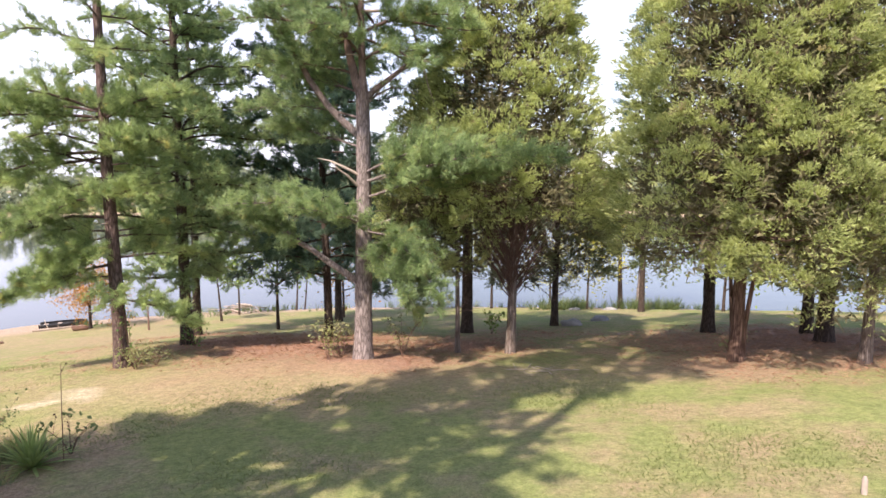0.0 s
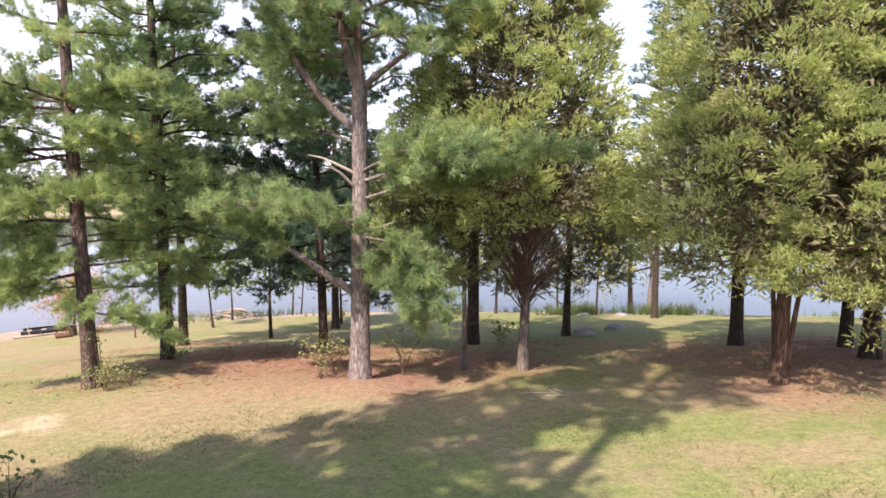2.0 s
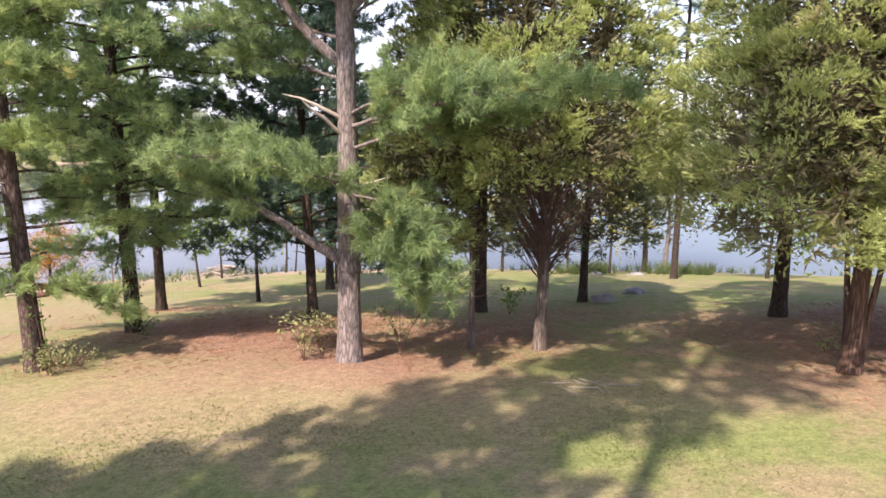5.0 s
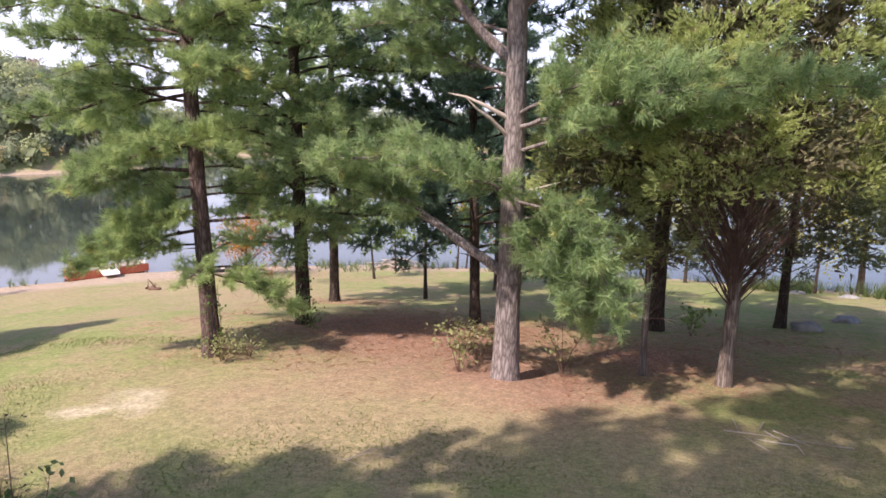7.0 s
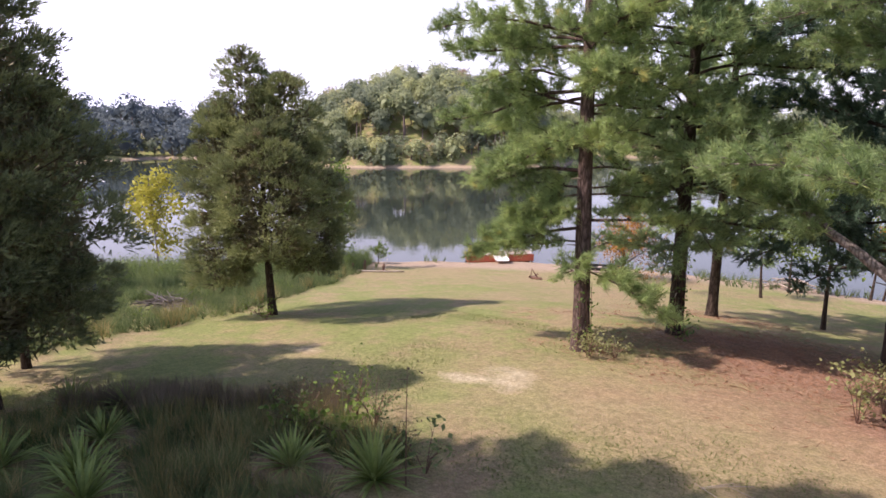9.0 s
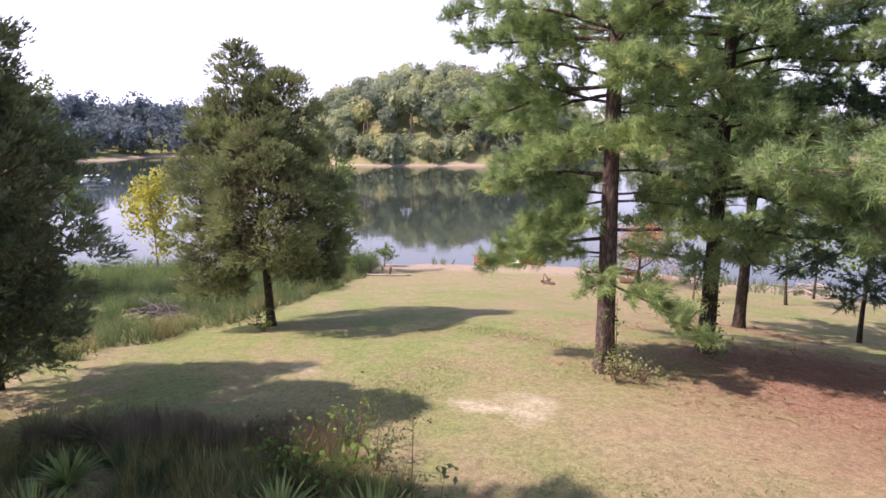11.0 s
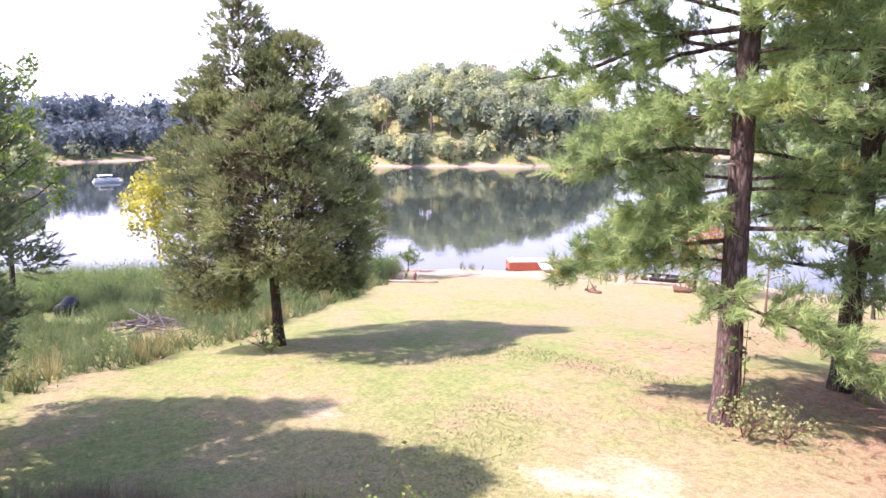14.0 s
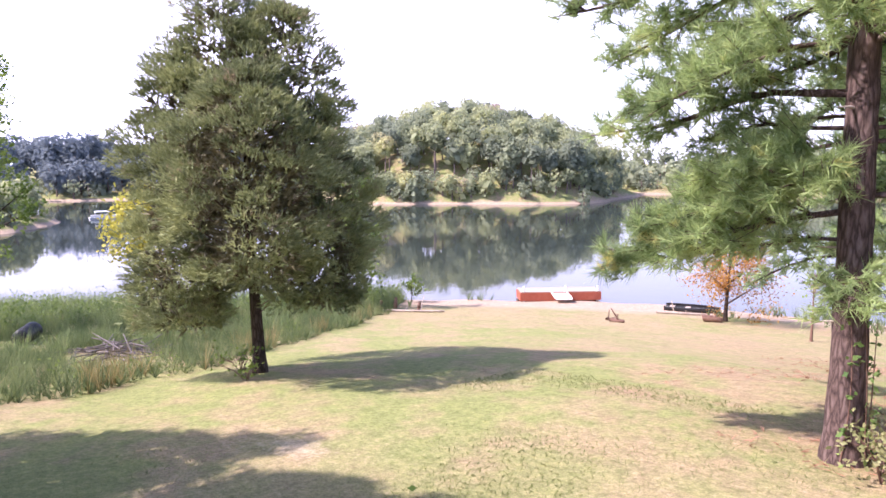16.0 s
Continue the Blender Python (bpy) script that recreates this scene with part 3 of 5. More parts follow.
def lobe_profile(f):
    """Half width, 0 to 1, of one leafy lobe at the share f of its height."""
    f = np.clip(f, 0, 1)
    return np.sin(np.pi * (0.17 + 0.83 * f)) ** 0.62


def crown_lobes(r, crown, h, tops, offset, rng):
    """A slim main lobe inside rings of smaller ones that narrow upwards: (x, y, foot, top, half width)."""
    H = h - crown
    out = [(offset[0], offset[1], crown + 0.10 * H, h, 0.70 * r)]
    for count, dist, wide, lo, hi in ((7, 0.60, 0.42, 0.0, 0.40), (6, 0.45, 0.40, 0.24, 0.68), (2 + tops, 0.28, 0.32, 0.50, 0.93)):
        start = rng.uniform(0, 6.28)
        for q in range(count):
            az = start + 6.28 * q / count + rng.normal(0, 0.2)
            k, j = r * dist * rng.uniform(0.85, 1.15), rng.uniform(-0.05, 0.05) * H
            out.append((offset[0] + math.cos(az) * k, offset[1] + math.sin(az) * k, crown + lo * H + j, crown + hi * H + j, r * wide * rng.uniform(0.85, 1.12)))
    return out


def cedar(x, y, h, r, crown, seed, label, dbh=0.3, foliage=None, bark=None, clumps=200, sprays=34, lean=(0, 0), twigs=0, twig_mat=None, spray=0.14,
          tops=1, group="cedars on the lawn", thin=0.0, stems=1, twig_zone=None, name="cedar_tree", bw=0.023, twig_up=(0.1, 0.9), blade=0.10, kk=8, offset=(0, 0), lobes=None, clump=1.0):
    """A cedar: trunk, inner wood and a crown of leaning lobes, each set with clumps of sprays."""
    rng = np.random.RandomState(seed)
    tree = thing(name, x, y, label, "tree", group)
    line = trunk_line(h * 0.93, lean, dbh * 0.3, rng, max(16, int(h * 4)))
    trunk_part(tree, line, dbh, 0.012, bark or BARK_CEDAR, rng, 18, 0.35)
    for q in range(stems - 1):
        az = rng.uniform(0, 6.28)
        w = Wood()
        base = np.array([math.cos(az), math.sin(az), 0]) * dbh * 0.45
        w.tube([base + [0, 0, -0.1], base * 1.2 + [0, 0, 0.8], base * 2.2 + [0, 0, 1.9], base * 4 + [0, 0, 3.4]], [dbh * 0.24, dbh * 0.19, dbh * 0.15, dbh * 0.08], 10, rng, 0.08)
        part("stem", w.mesh("stem"), bark or BARK_CEDAR, tree)
    lobes = np.array(lobes or crown_lobes(r, crown, h, tops, offset, rng), float)
    area = lobes[:, 4] * (lobes[:, 3] - lobes[:, 2])
    share = area / area.sum()

    def on_lobes(n, lo, hi):
        """Points at lo to hi of the half width of randomly picked lobes, and their outward directions."""
        L = lobes[rng.choice(len(lobes), n, p=share)]
        f, az = rng.uniform(0, 1, n), rng.uniform(0, 2 * np.pi, n)
        swell = 1 + 0.13 * np.sin(3 * az + 9 * f + seed) + 0.10 * np.sin(5 * az - 14 * f + 2 * seed)
        rad = L[:, 4] * lobe_profile(f) * swell * rng.uniform(lo, hi, n)
        P = np.column_stack([L[:, 0] + np.cos(az) * rad, L[:, 1] + np.sin(az) * rad, L[:, 2] + (L[:, 3] - L[:, 2]) * f])
        return P, np.column_stack([np.cos(az), np.sin(az), f * 0.9 - 0.1])

    def deep(P, share_of):
        """True where a point lies well inside some lobe."""
        inside = np.zeros(len(P), bool)
        for lx, ly, z0, z1, lr in lobes:
            f = (P[:, 2] - z0) / (z1 - z0)
            inside |= (f > 0.02) & (f < 0.97) & (np.hypot(P[:, 0] - lx, P[:, 1] - ly) < share_of * lr * lobe_profile(f))
        return inside

    C, O = on_lobes(int(clumps * 4), 0.86, 1.06)
    keep = ~deep(C, 0.76)
    C, O = C[keep][:clumps], O[keep][:clumps]
    wood = Wood()
    for c in C[::8]:
        out = math.hypot(c[0], c[1])
        root = at_height(line, max(crown * 1.2, c[2] - 0.3 * out - 0.2))
        wood.tube([root, (root + c) / 2 + np.array([0, 0, -0.08 * out]), c], [0.009 + 0.005 * out, 0.007 + 0.003 * out, 0.003], 5)
    part("inner_wood", wood.mesh("inner_wood"), TWIG_RED, tree)
    if thin:
        keep = rng.uniform(size=len(C)) > thin
        C, O = C[keep], O[keep]
    n = len(C)
    size = rng.uniform(0.24, 0.52, n) * clump
    o = unit(rng.normal(size=(n, sprays, 3)) + 0.9 * O[:, None] + np.array([0, 0, 0.45]))
    P = C[:, None] + o * (size[:, None] * rng.uniform(0.45, 1.0, (n, sprays)))[..., None] * np.array([1.0, 1.0, 0.62])
    A = o * 0.8 + O[:, None] * 0.6 + np.array([0, 0, 0.25]) + rng.normal(size=(n, sprays, 3)) * 0.25
    P, A = P.reshape(-1, 3), A.reshape(-1, 3)
    crest = P[:, 2] > 3.6 + 0.40 * max(6.0, y) - gz(x, y)
    V, F = blades(P[~crest], A[~crest], kk, blade, (0.08, 0.75), bw, rng, spray)
    if crest.any():
        V2, F2 = blades(P[crest], A[crest], 3, blade * 1.5, (0.08, 0.75), bw * 2.4, rng, spray)
        V, F = np.concatenate([V, V2]), np.concatenate([F, F2 + len(V)])
    part("spray_foliage", fast_mesh("sprays", V, F), foliage or CEDAR, tree)
    # older foliage added deep in the crown to block light, coloured dark like shade
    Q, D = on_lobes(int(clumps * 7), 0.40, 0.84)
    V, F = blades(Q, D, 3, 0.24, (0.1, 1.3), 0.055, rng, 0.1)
    part("inner_foliage", fast_mesh("inner_foliage", V, F), CEDAR_INNER, tree, "old brownish inner foliage darkening the crown")
    if twigs:
        lo, hi, tr = twig_zone or (crown * 0.5, crown + 1.5, r * 0.6)
        w = Wood()
        for q in range(twigs):
            hb, az = rng.uniform(lo, hi), rng.uniform(0, 6.28)
            p0 = at_height(line, hb)
            L = tr * rng.uniform(0.4, 1.0)
            d = np.array([math.cos(az), math.sin(az), rng.uniform(*twig_up)])
            e = p0 + d * L
            w.tube([p0, p0 + d * L * 0.5 + rng.normal(0, 0.04, 3), e + rng.normal(0, 0.08, 3)], [0.014, 0.009, 0.003], 4)
            for s_ in range(5):
                b0 = p0 + d * L * rng.uniform(0.3, 0.95)
                w.tube([b0, b0 + rng.normal(0, 0.16, 3) + d * 0.15], [0.005, 0.002], 3)
        part("twig_thicket", w.mesh("twig_thicket"), twig_mat or TWIG_RED, tree)
    return tree


def broadleaf(x, y, h, dbh, r, crown, seed, label, leaves, bark=None, count=1500, size=0.06, group="small trees by the shore", lean=(0, 0), forks=7, name="small_tree", category="tree", puff=0.16):
    rng = np.random.RandomState(seed)
    tree = thing(name, x, y, label, category, group)
    line = trunk_line(h * 0.9, lean, dbh * 0.6, rng, 18)
    trunk_part(tree, line, dbh, 0.008, bark or BARK_DARK, rng, 10, 0.25)
    w = Wood()
    ends = []
    for q in range(forks):
        hb = crown + (h * 0.85 - crown) * q / forks
        az = q * 2.4 + rng.normal(0, 0.4)
        L = r * rng.uniform(0.6, 1.1) * (1 - 0.4 * q / forks)
        p0 = at_height(line, hb)
        d = np.array([math.cos(az), math.sin(az), rng.uniform(0.3, 0.9)])
        pts = [p0, p0 + d * L * 0.5 + rng.normal(0, 0.05, 3), p0 + d * L]
        w.tube(pts, [dbh * 0.22 + 0.004, dbh * 0.14 + 0.003, 0.004], 5)
        for s_ in range(6):
            b0 = p0 + d * L * rng.uniform(0.3, 1.0)
            e = b0 + rng.normal(0, 0.22 * r, 3)
            w.tube([b0, e], [0.006, 0.002], 4)
            ends.append(e)
        ends.append(pts[-1])
    part("limb_fan", w.mesh("limb_fan"), bark or BARK_DARK, tree)
    ends = np.array(ends)
    P = ends[rng.randint(0, len(ends), count)] + rng.normal(0, puff * r, (count, 3))
    V, F = leaf_quads(P, size, rng, 0.6)
    part("leaf_crown", fast_mesh("leaves", V, F), leaves, tree)
    return tree


# hand-set limbs of the big pale pine: (start height, points from the axis, thickness, needles)
PALE_LIMBS = [
    (1.95, [(-0.55, -0.12, 2.35), (-1.3, -0.35, 2.95), (-2.2, -0.7, 3.6), (-3.3, -1.1, 3.95)], 0.095, 2.2),
    (3.6, [(-0.9, -0.8, 3.9), (-2.0, -1.4, 4.1), (-2.9, -1.6, 4.0)], 0.05, 1.6),
    (3.3, [(0.0, -0.9, 3.6), (-0.5, -1.6, 3.85), (-1.4, -2.0, 4.0)], 0.04, 1.5),
    (4.5, [(0.9, -0.9, 4.7), (2.2, -1.8, 5.0), (3.4, -2.4, 5.1), (4.6, -2.6, 5.0)], 0.06, 1.9),
    (4.7, [(0.7, -0.7, 5.0), (1.7, -1.4, 5.3), (2.6, -1.7, 5.4)], 0.045, 1.9),
    (4.1, [(0.9, -0.5, 4.4), (2.1, -1.1, 4.7), (3.3, -1.6, 4.7)], 0.05, 1.7),
    (3.0, [(0.5, 0.1, 3.1), (1.1, 0.2, 2.7), (1.5, 0.1, 2.0), (1.6, 0.0, 1.5)], 0.04, 1.6),
    (2.7, [(0.4, -0.2, 2.7), (0.9, -0.3, 2.2), (1.2, -0.4, 1.6), (1.5, -0.5, 1.1)], 0.035, 2.2),
    (3.3, [(0.6, -0.5, 3.3), (1.3, -0.9, 2.8), (1.75, -1.1, 2.1), (2.0, -1.2, 1.5)], 0.035, 2.2),
    (2.9, [(0.5, -0.7, 2.8), (0.9, -1.1, 2.3), (1.3, -1.3, 1.7)], 0.03, 2.0),
    (5.5, [(-0.35, 0.0, 5.85), (-0.95, 0.0, 6.4), (-1.5, 0.0, 7.35), (-1.95, 0.1, 8.1), (-2.7, 0.2, 9.2)], 0.10, 0.7),
    (7.0, [(-0.7, 0.0, 7.2), (-1.6, -0.2, 7.3), (-2.5, -0.3, 7.4)], 0.05, 1.4),
    (5.3, [(-0.9, 0.8, 5.6), (-2.0, 1.6, 5.9), (-3.1, 2.2, 6.0)], 0.045, 1.7),
    (6.6, [(-0.8, 0.7, 6.9), (-1.8, 1.3, 7.2), (-2.8, 1.8, 7.3)], 0.045, 1.7),
    (6.4, [(0.3, 0.0, 6.65), (0.75, 0.1, 7.05), (1.4, 0.2, 7.5), (2.3, 0.2, 7.9)], 0.082, 0.9),
    (6.3, [(0.4, 0.2, 6.7), (0.9, 0.4, 6.9), (1.3, 0.5, 6.6)], 0.045, 0.5),
    (6.45, [(-0.2, 0, 7.0), (-0.36, 0, 7.9), (-0.5, 0.1, 9.2), (-0.7, 0.1, 11)], 0.115, 0.9),
    (4.6, [(-0.4, -0.2, 4.85), (-0.75, -0.3, 5.0), (-1.05, -0.35, 5.05)], 0.045, 0),
    (4.3, [(-0.3, -0.3, 4.6), (-0.7, -0.6, 5.0)], 0.04, 0),
    (4.7, [(0.3, -0.3, 4.85), (0.6, -0.4, 5.0)], 0.035, 0),
    (4.5, [(0.3, 0.2, 4.5), (0.7, 0.3, 4.65)], 0.03, 0),
    (3.4, [(0.4, 0.1, 3.5), (0.8, 0.2, 3.6)], 0.03, 0),
    (6.0, [(-1.0, 0.3, 6.3), (-2.2, 0.5, 6.4), (-3.3, 0.6, 6.2)], 0.05, 1.3),
    (7.8, [(-0.8, -0.6, 8.0), (-2.0, -1.0, 8.2), (-3.0, -1.2, 8.0)], 0.05, 1.5),
    (8.0, [(0.8, -0.6, 8.2), (1.8, -0.9, 8.3), (2.8, -1.0, 8.0)], 0.05, 1.5),
    (8.5, [(0.6, 0.2, 8.6), (1.2, 0.3, 8.4), (1.35, 0.3, 7.6), (1.55, 0.3, 6.8), (1.85, 0.3, 6.1)], 0.035, 0),
]
pine(-2.27, 16.2, 15.5, 0.42, 7.4, 11, "large pale-barked pine with dead stubs and heavy low limbs", BARK_PALE, NEEDLE, (0.30, 0.0), PALE_LIMBS, 3.5, 4.0, 3, density=0.8, k=20, width=0.0125, needle=0.21, fork=6.5)

A_LIMBS = [
    (5.35, [(-0.5, -0.3, 5.35), (-0.95, -0.55, 5.2), (-1.85, -1.05, 4.85), (-2.7, -1.55, 4.7)], 0.068, 1.5),
    (6.15, [(-0.7, -0.4, 6.2), (-1.4, -0.8, 6.15), (-2.6, -1.5, 6.2)], 0.06, 1.7),
    (6.3, [(-0.6, -0.9, 6.6), (-1.4, -1.7, 6.7), (-2.2, -2.3, 6.5)], 0.05, 1.5),
    (4.75, [(-0.7, -0.35, 4.5), (-1.5, -0.8, 4.0), (-2.1, -1.15, 3.55)], 0.05, 2.0),
    (4.3, [(-0.4, -0.6, 4.2), (-1.0, -1.2, 3.9), (-1.5, -1.5, 3.5)], 0.04, 1.8),
    (3.75, [(-0.3, -0.1, 3.8), (-1.0, -0.4, 3.78), (-1.6, -0.6, 3.55), (-2.2, -0.85, 3.38), (-2.6, -1.0, 3.4)], 0.068, 0.9),
    (3.0, [(-0.4, -0.2, 2.95), (-1.0, -0.45, 2.7), (-2.0, -0.85, 2.25)], 0.045, 3.2),
    (3.3, [(-0.4, -0.3, 3.2), (-0.9, -0.7, 3.0), (-1.4, -0.95, 2.75)], 0.035, 3.0),
    (2.95, [(-0.1, -0.4, 2.95), (-0.35, -0.9, 2.85)], 0.028, 3.0),
    (2.6, [(-0.5, -0.3, 2.55), (-1.2, -0.6, 2.3), (-2.3, -1.1, 1.85)], 0.055, 3.0),
    (2.3, [(-0.4, -0.25, 2.28), (-0.9, -0.5, 2.2), (-1.35, -0.8, 2.15)], 0.03, 0.9),
    (1.95, [(0.15, -0.4, 1.9), (0.25, -0.75, 1.75)], 0.02, 2.0),
    (1.75, [(0.7, 0.1, 1.6), (1.4, 0.3, 1.25), (2.0, 0.4, 0.95)], 0.03, 2.4),
    (3.4, [(0.6, 0.35, 3.5), (1.3, 0.75, 3.6)], 0.035, 0.8),
    (2.75, [(0.7, 0.4, 2.8), (1.4, 0.8, 2.8), (2.1, 1.2, 2.7)], 0.05, 0.9),
    (5.2, [(-1.2, 0.2, 5.1), (-2.5, 0.4, 4.7), (-3.6, 0.6, 4.4)], 0.06, 1.4),
    (6.3, [(-1.3, 0.3, 6.5), (-2.6, 0.5, 6.5), (-3.8, 0.6, 6.6)], 0.055, 1.3),
    (4.4, [(0.2, -0.8, 4.4), (0.4, -1.5, 4.4)], 0.04, 1.6),
    (5.2, [(0.6, -0.5, 5.5), (1.3, -1.0, 5.6), (2.0, -1.3, 5.5)], 0.04, 1.8),
    (4.2, [(0.8, -0.3, 4.5), (1.6, -0.5, 4.6)], 0.04, 1.5),
    (6.1, [(0.9, -0.6, 6.4), (1.8, -1.1, 6.6), (2.6, -1.5, 6.6)], 0.045, 1.6),
]
pine(-8.32, 16.15, 14.0, 0.32, 3.4, 23, "tall pine with furrowed brown bark and ivy at its foot", BARK_PINE, NEEDLE_SUN, (-0.3, 0.1), A_LIMBS, 2.6, 2.2, 5, density=0.8, k=22, width=0.0120, needle=0.21, gap=0.70)
pine(-8.0, 19.35, 14.5, 0.31, 2.4, 31, "dark-trunked pine in a bed of pine straw", BARK_DARK, NEEDLE, (0.1, 0.1), (), 3.6, 4.2, 4, density=0.95, k=12, gap=0.48, width=0.020)
pine(-10.0, 25.2, 14.0, 0.29, 2.6, 37, "dark pine standing behind another pine", BARK_DARK, NEEDLE, (0.1, 0.2), (), 3.1, 3.8, 4, density=0.85, k=15, width=0.021)
pine(-4.15, 21.6, 13.0, 0.24, 2.1, 41, "short dark pine with low spreading branches", BARK_DARK, NEEDLE_SHADED, (-0.2, 0.1), (), 4.0, 4.0, 3, density=1.0, k=11, width=0.028)
pine(0.45, 23.0, 15.0, 0.36, 3.3, 43, "tall pine with a thick dark trunk", BARK_DARK, NEEDLE_SHADED, (0.1, 0.2), (), 3.3, 3.4, 4, density=0.6, k=14, width=0.021)
pine(9.4, 33.0, 15.0, 0.25, 7.0, 47, "tall slender pine near the water", BARK_DARK, NEEDLE_SHADED, (0.0, 0.0), (), 2.6, 3.2, 3, density=0.5, k=14, width=0.018, needle=0.24)
pine(-5.5, 31.0, 13.5, 0.30, 2.6, 53, "slim pine further down the slope", BARK_DARK, NEEDLE_SHADED, (0.0, 0.2), (), 3.8, 3.8, 3, density=0.8, k=10, width=0.024, needle=0.24)

cedar(6.45, 15.0, 11.0, 3.0, 2.45, 61, "big yellow-green cedar with shredded reddish bark", 0.29, CEDAR, BARK_CEDAR, 1000, 44, twigs=26, stems=3, twig_zone=(3.0, 4.6, 1.6), tops=2, kk=6, bw=0.027, blade=0.075, spray=0.10)
cedar(8.0, 20.7, 11.5, 3.1, 2.9, 67, "tall green cedar with a straight dark trunk", 0.36, CEDAR, BARK_DARK, 420, 34, twigs=14, tops=2, kk=5, bw=0.030)
cedar(9.9, 17.6, 10.0, 2.5, 1.9, 71, "broad cedar with a thick dark trunk", 0.40, CEDAR, BARK_DARK, 320, 34, tops=2, kk=5, bw=0.030)
cedar(10.5, 19.6, 9.5, 2.3, 2.2, 73, "cedar with a dark trunk in deep shade", 0.32, CEDAR, BARK_DARK, 230, 32, kk=4, bw=0.034)
cedar(9.0, 14.4, 9.0, 2.3, 1.3, 79, "yellow-green cedar with a crooked pale trunk", 0.22, CEDAR, BARK_CEDAR_GREY, 460, 40, tops=2, lean=(0.3, 0), kk=6, bw=0.027, blade=0.075, spray=0.10)
cedar(1.5, 17.4, 11.0, 2.5, 3.5, 83, "cedar with a pale foot and a thicket of dead twigs", 0.23, CEDAR, BARK_CEDAR_GREY, 720, 40, twigs=300, twig_zone=(1.4, 4.2, 1.5), twig_up=(0.7, 2.0), tops=2, lean=(0.3, 0.2), kk=6, bw=0.029, blade=0.08, spray=0.10)
cedar(0.1, 17.65, 7.2, 1.6, 2.1, 89, "slender cedar with yellow-green foliage", 0.11, CEDAR, BARK_CEDAR_GREY, 340, 36, twigs=20, offset=(-0.7, 0.3), tops=2, kk=6, bw=0.027, blade=0.08, spray=0.10)
cedar(3.75, 24.5, 7.5, 2.5, 1.7, 97, "small cedar with drooping dusky foliage", 0.26, CEDAR_SHADED, BARK_DARK, 320, 30, twigs=30, thin=0.1, kk=6, bw=0.03)
# crown lobes of the single cedar: x, y from the trunk, foot, top, half width
LONE = [(0.0, 0.0, 1.8, 6.6, 1.55), (-0.2, -0.45, 4.0, 7.6, 0.75), (0.27, 0.55, 3.8, 7.0, 0.90), (-0.50, -1.10, 1.15, 6.2, 0.90), (0.46, 1.00, 1.5, 5.2, 1.10),
        (-1.2, 0.55, 1.7, 5.8, 1.3), (1.3, -0.6, 2.15, 5.6, 1.25), (-0.55, -1.25, 1.0, 3.6, 0.80), (0.42, 1.30, 1.25, 3.3, 0.75)]
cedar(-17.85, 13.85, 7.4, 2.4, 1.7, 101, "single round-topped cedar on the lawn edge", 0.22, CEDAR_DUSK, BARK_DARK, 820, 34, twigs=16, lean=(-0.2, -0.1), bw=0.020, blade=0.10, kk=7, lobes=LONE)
# crown lobes of the dark cedar by the weeds
DARK = [(0.0, 0.0, 1.0, 7.5, 1.45), (0.1, 0.9, 1.9, 5.2, 1.25), (0.0, -1.1, 1.0, 7.4, 1.5), (-0.9, 0.2, 1.1, 6.4, 1.3), (0.6, -0.4, 1.0, 5.2, 1.1), (0.1, 0.7, 1.0, 3.6, 0.95)]
cedar(-12.6, 6.3, 7.6, 2.2, 1.1, 103, "tall dark cedar beside the weeds", 0.20, CEDAR_SHADED, BARK_DARK, 700, 34, kk=6, bw=0.024, lobes=DARK)
cedar(-15.5, 7.2, 6.0, 1.35, 1.3, 104, "smaller dark cedar with a thin bare trunk", 0.14, CEDAR_SHADED, BARK_DARK, 220, 30, kk=6, bw=0.030)

broadleaf(-7.4, 27.3, 5.4, 0.13, 1.7, 1.9, 111, "thin dark sapling with yellowing leaves", LEAF_GREEN, count=2400, size=0.07)
broadleaf(-12.1, 33.8, 4.2, 0.11, 0.9, 1.8, 113, "thin leaning sapling on the slope", LEAF_GREEN, count=1000, size=0.075, lean=(-0.4, 0))
broadleaf(-12.3, 37.2, 4.6, 0.10, 0.9, 2.0, 114, "thin sapling near the water", LEAF_GREEN, count=1000, size=0.075)
broadleaf(-9.6, 39.6, 4.6, 0.11, 1.0, 1.9, 115, "thin dark sapling at the shore", LEAF_GREEN, count=1000, size=0.075, lean=(0.3, 0))
broadleaf(-9.2, 40.0, 4.2, 0.09, 1.0, 1.9, 116, "thin dark sapling at the shore", LEAF_GREEN, count=900, size=0.075, lean=(0.5, 0))
broadleaf(10.0, 39.6, 9.0, 0.30, 2.6, 2.4, 117, "shore tree with sparse yellow-green leaves", LEAF_PALE, count=4000, size=0.09)
broadleaf(10.9, 39.0, 6.5, 0.26, 1.2, 3.0, 118, "pale-trunked tree at the water", LEAF_YELLOW, BARK_PALE, count=700, size=0.08)
broadleaf(7.5, 37.0, 6.5, 0.12, 1.8, 1.6, 119, "bushy young tree turning yellow", LEAF_YELLOW, count=3600, size=0.07)
broadleaf(2.2, 38.5, 5.0, 0.16, 1.6, 1.7, 120, "shore sapling with thin foliage", LEAF_PALE, count=3000, size=0.08)
broadleaf(-36.0, 16.3, 6.0, 0.10, 1.7, 1.5, 121, "young yellow-leaved tree at the bank", LEAF_YELLOW, BARK_PALE, count=2400, size=0.11)
broadleaf(-30.0, 23.4, 6.6, 0.10, 1.2, 1.0, 122, "young light-green tree at the bank", LEAF_GREEN, count=1500, size=0.09)
broadleaf(-18.7, 33.2, 3.2, 0.16, 1.7, 0.7, 123, "low tree with orange autumn leaves", LEAF_ORANGE, count=6500, size=0.045)
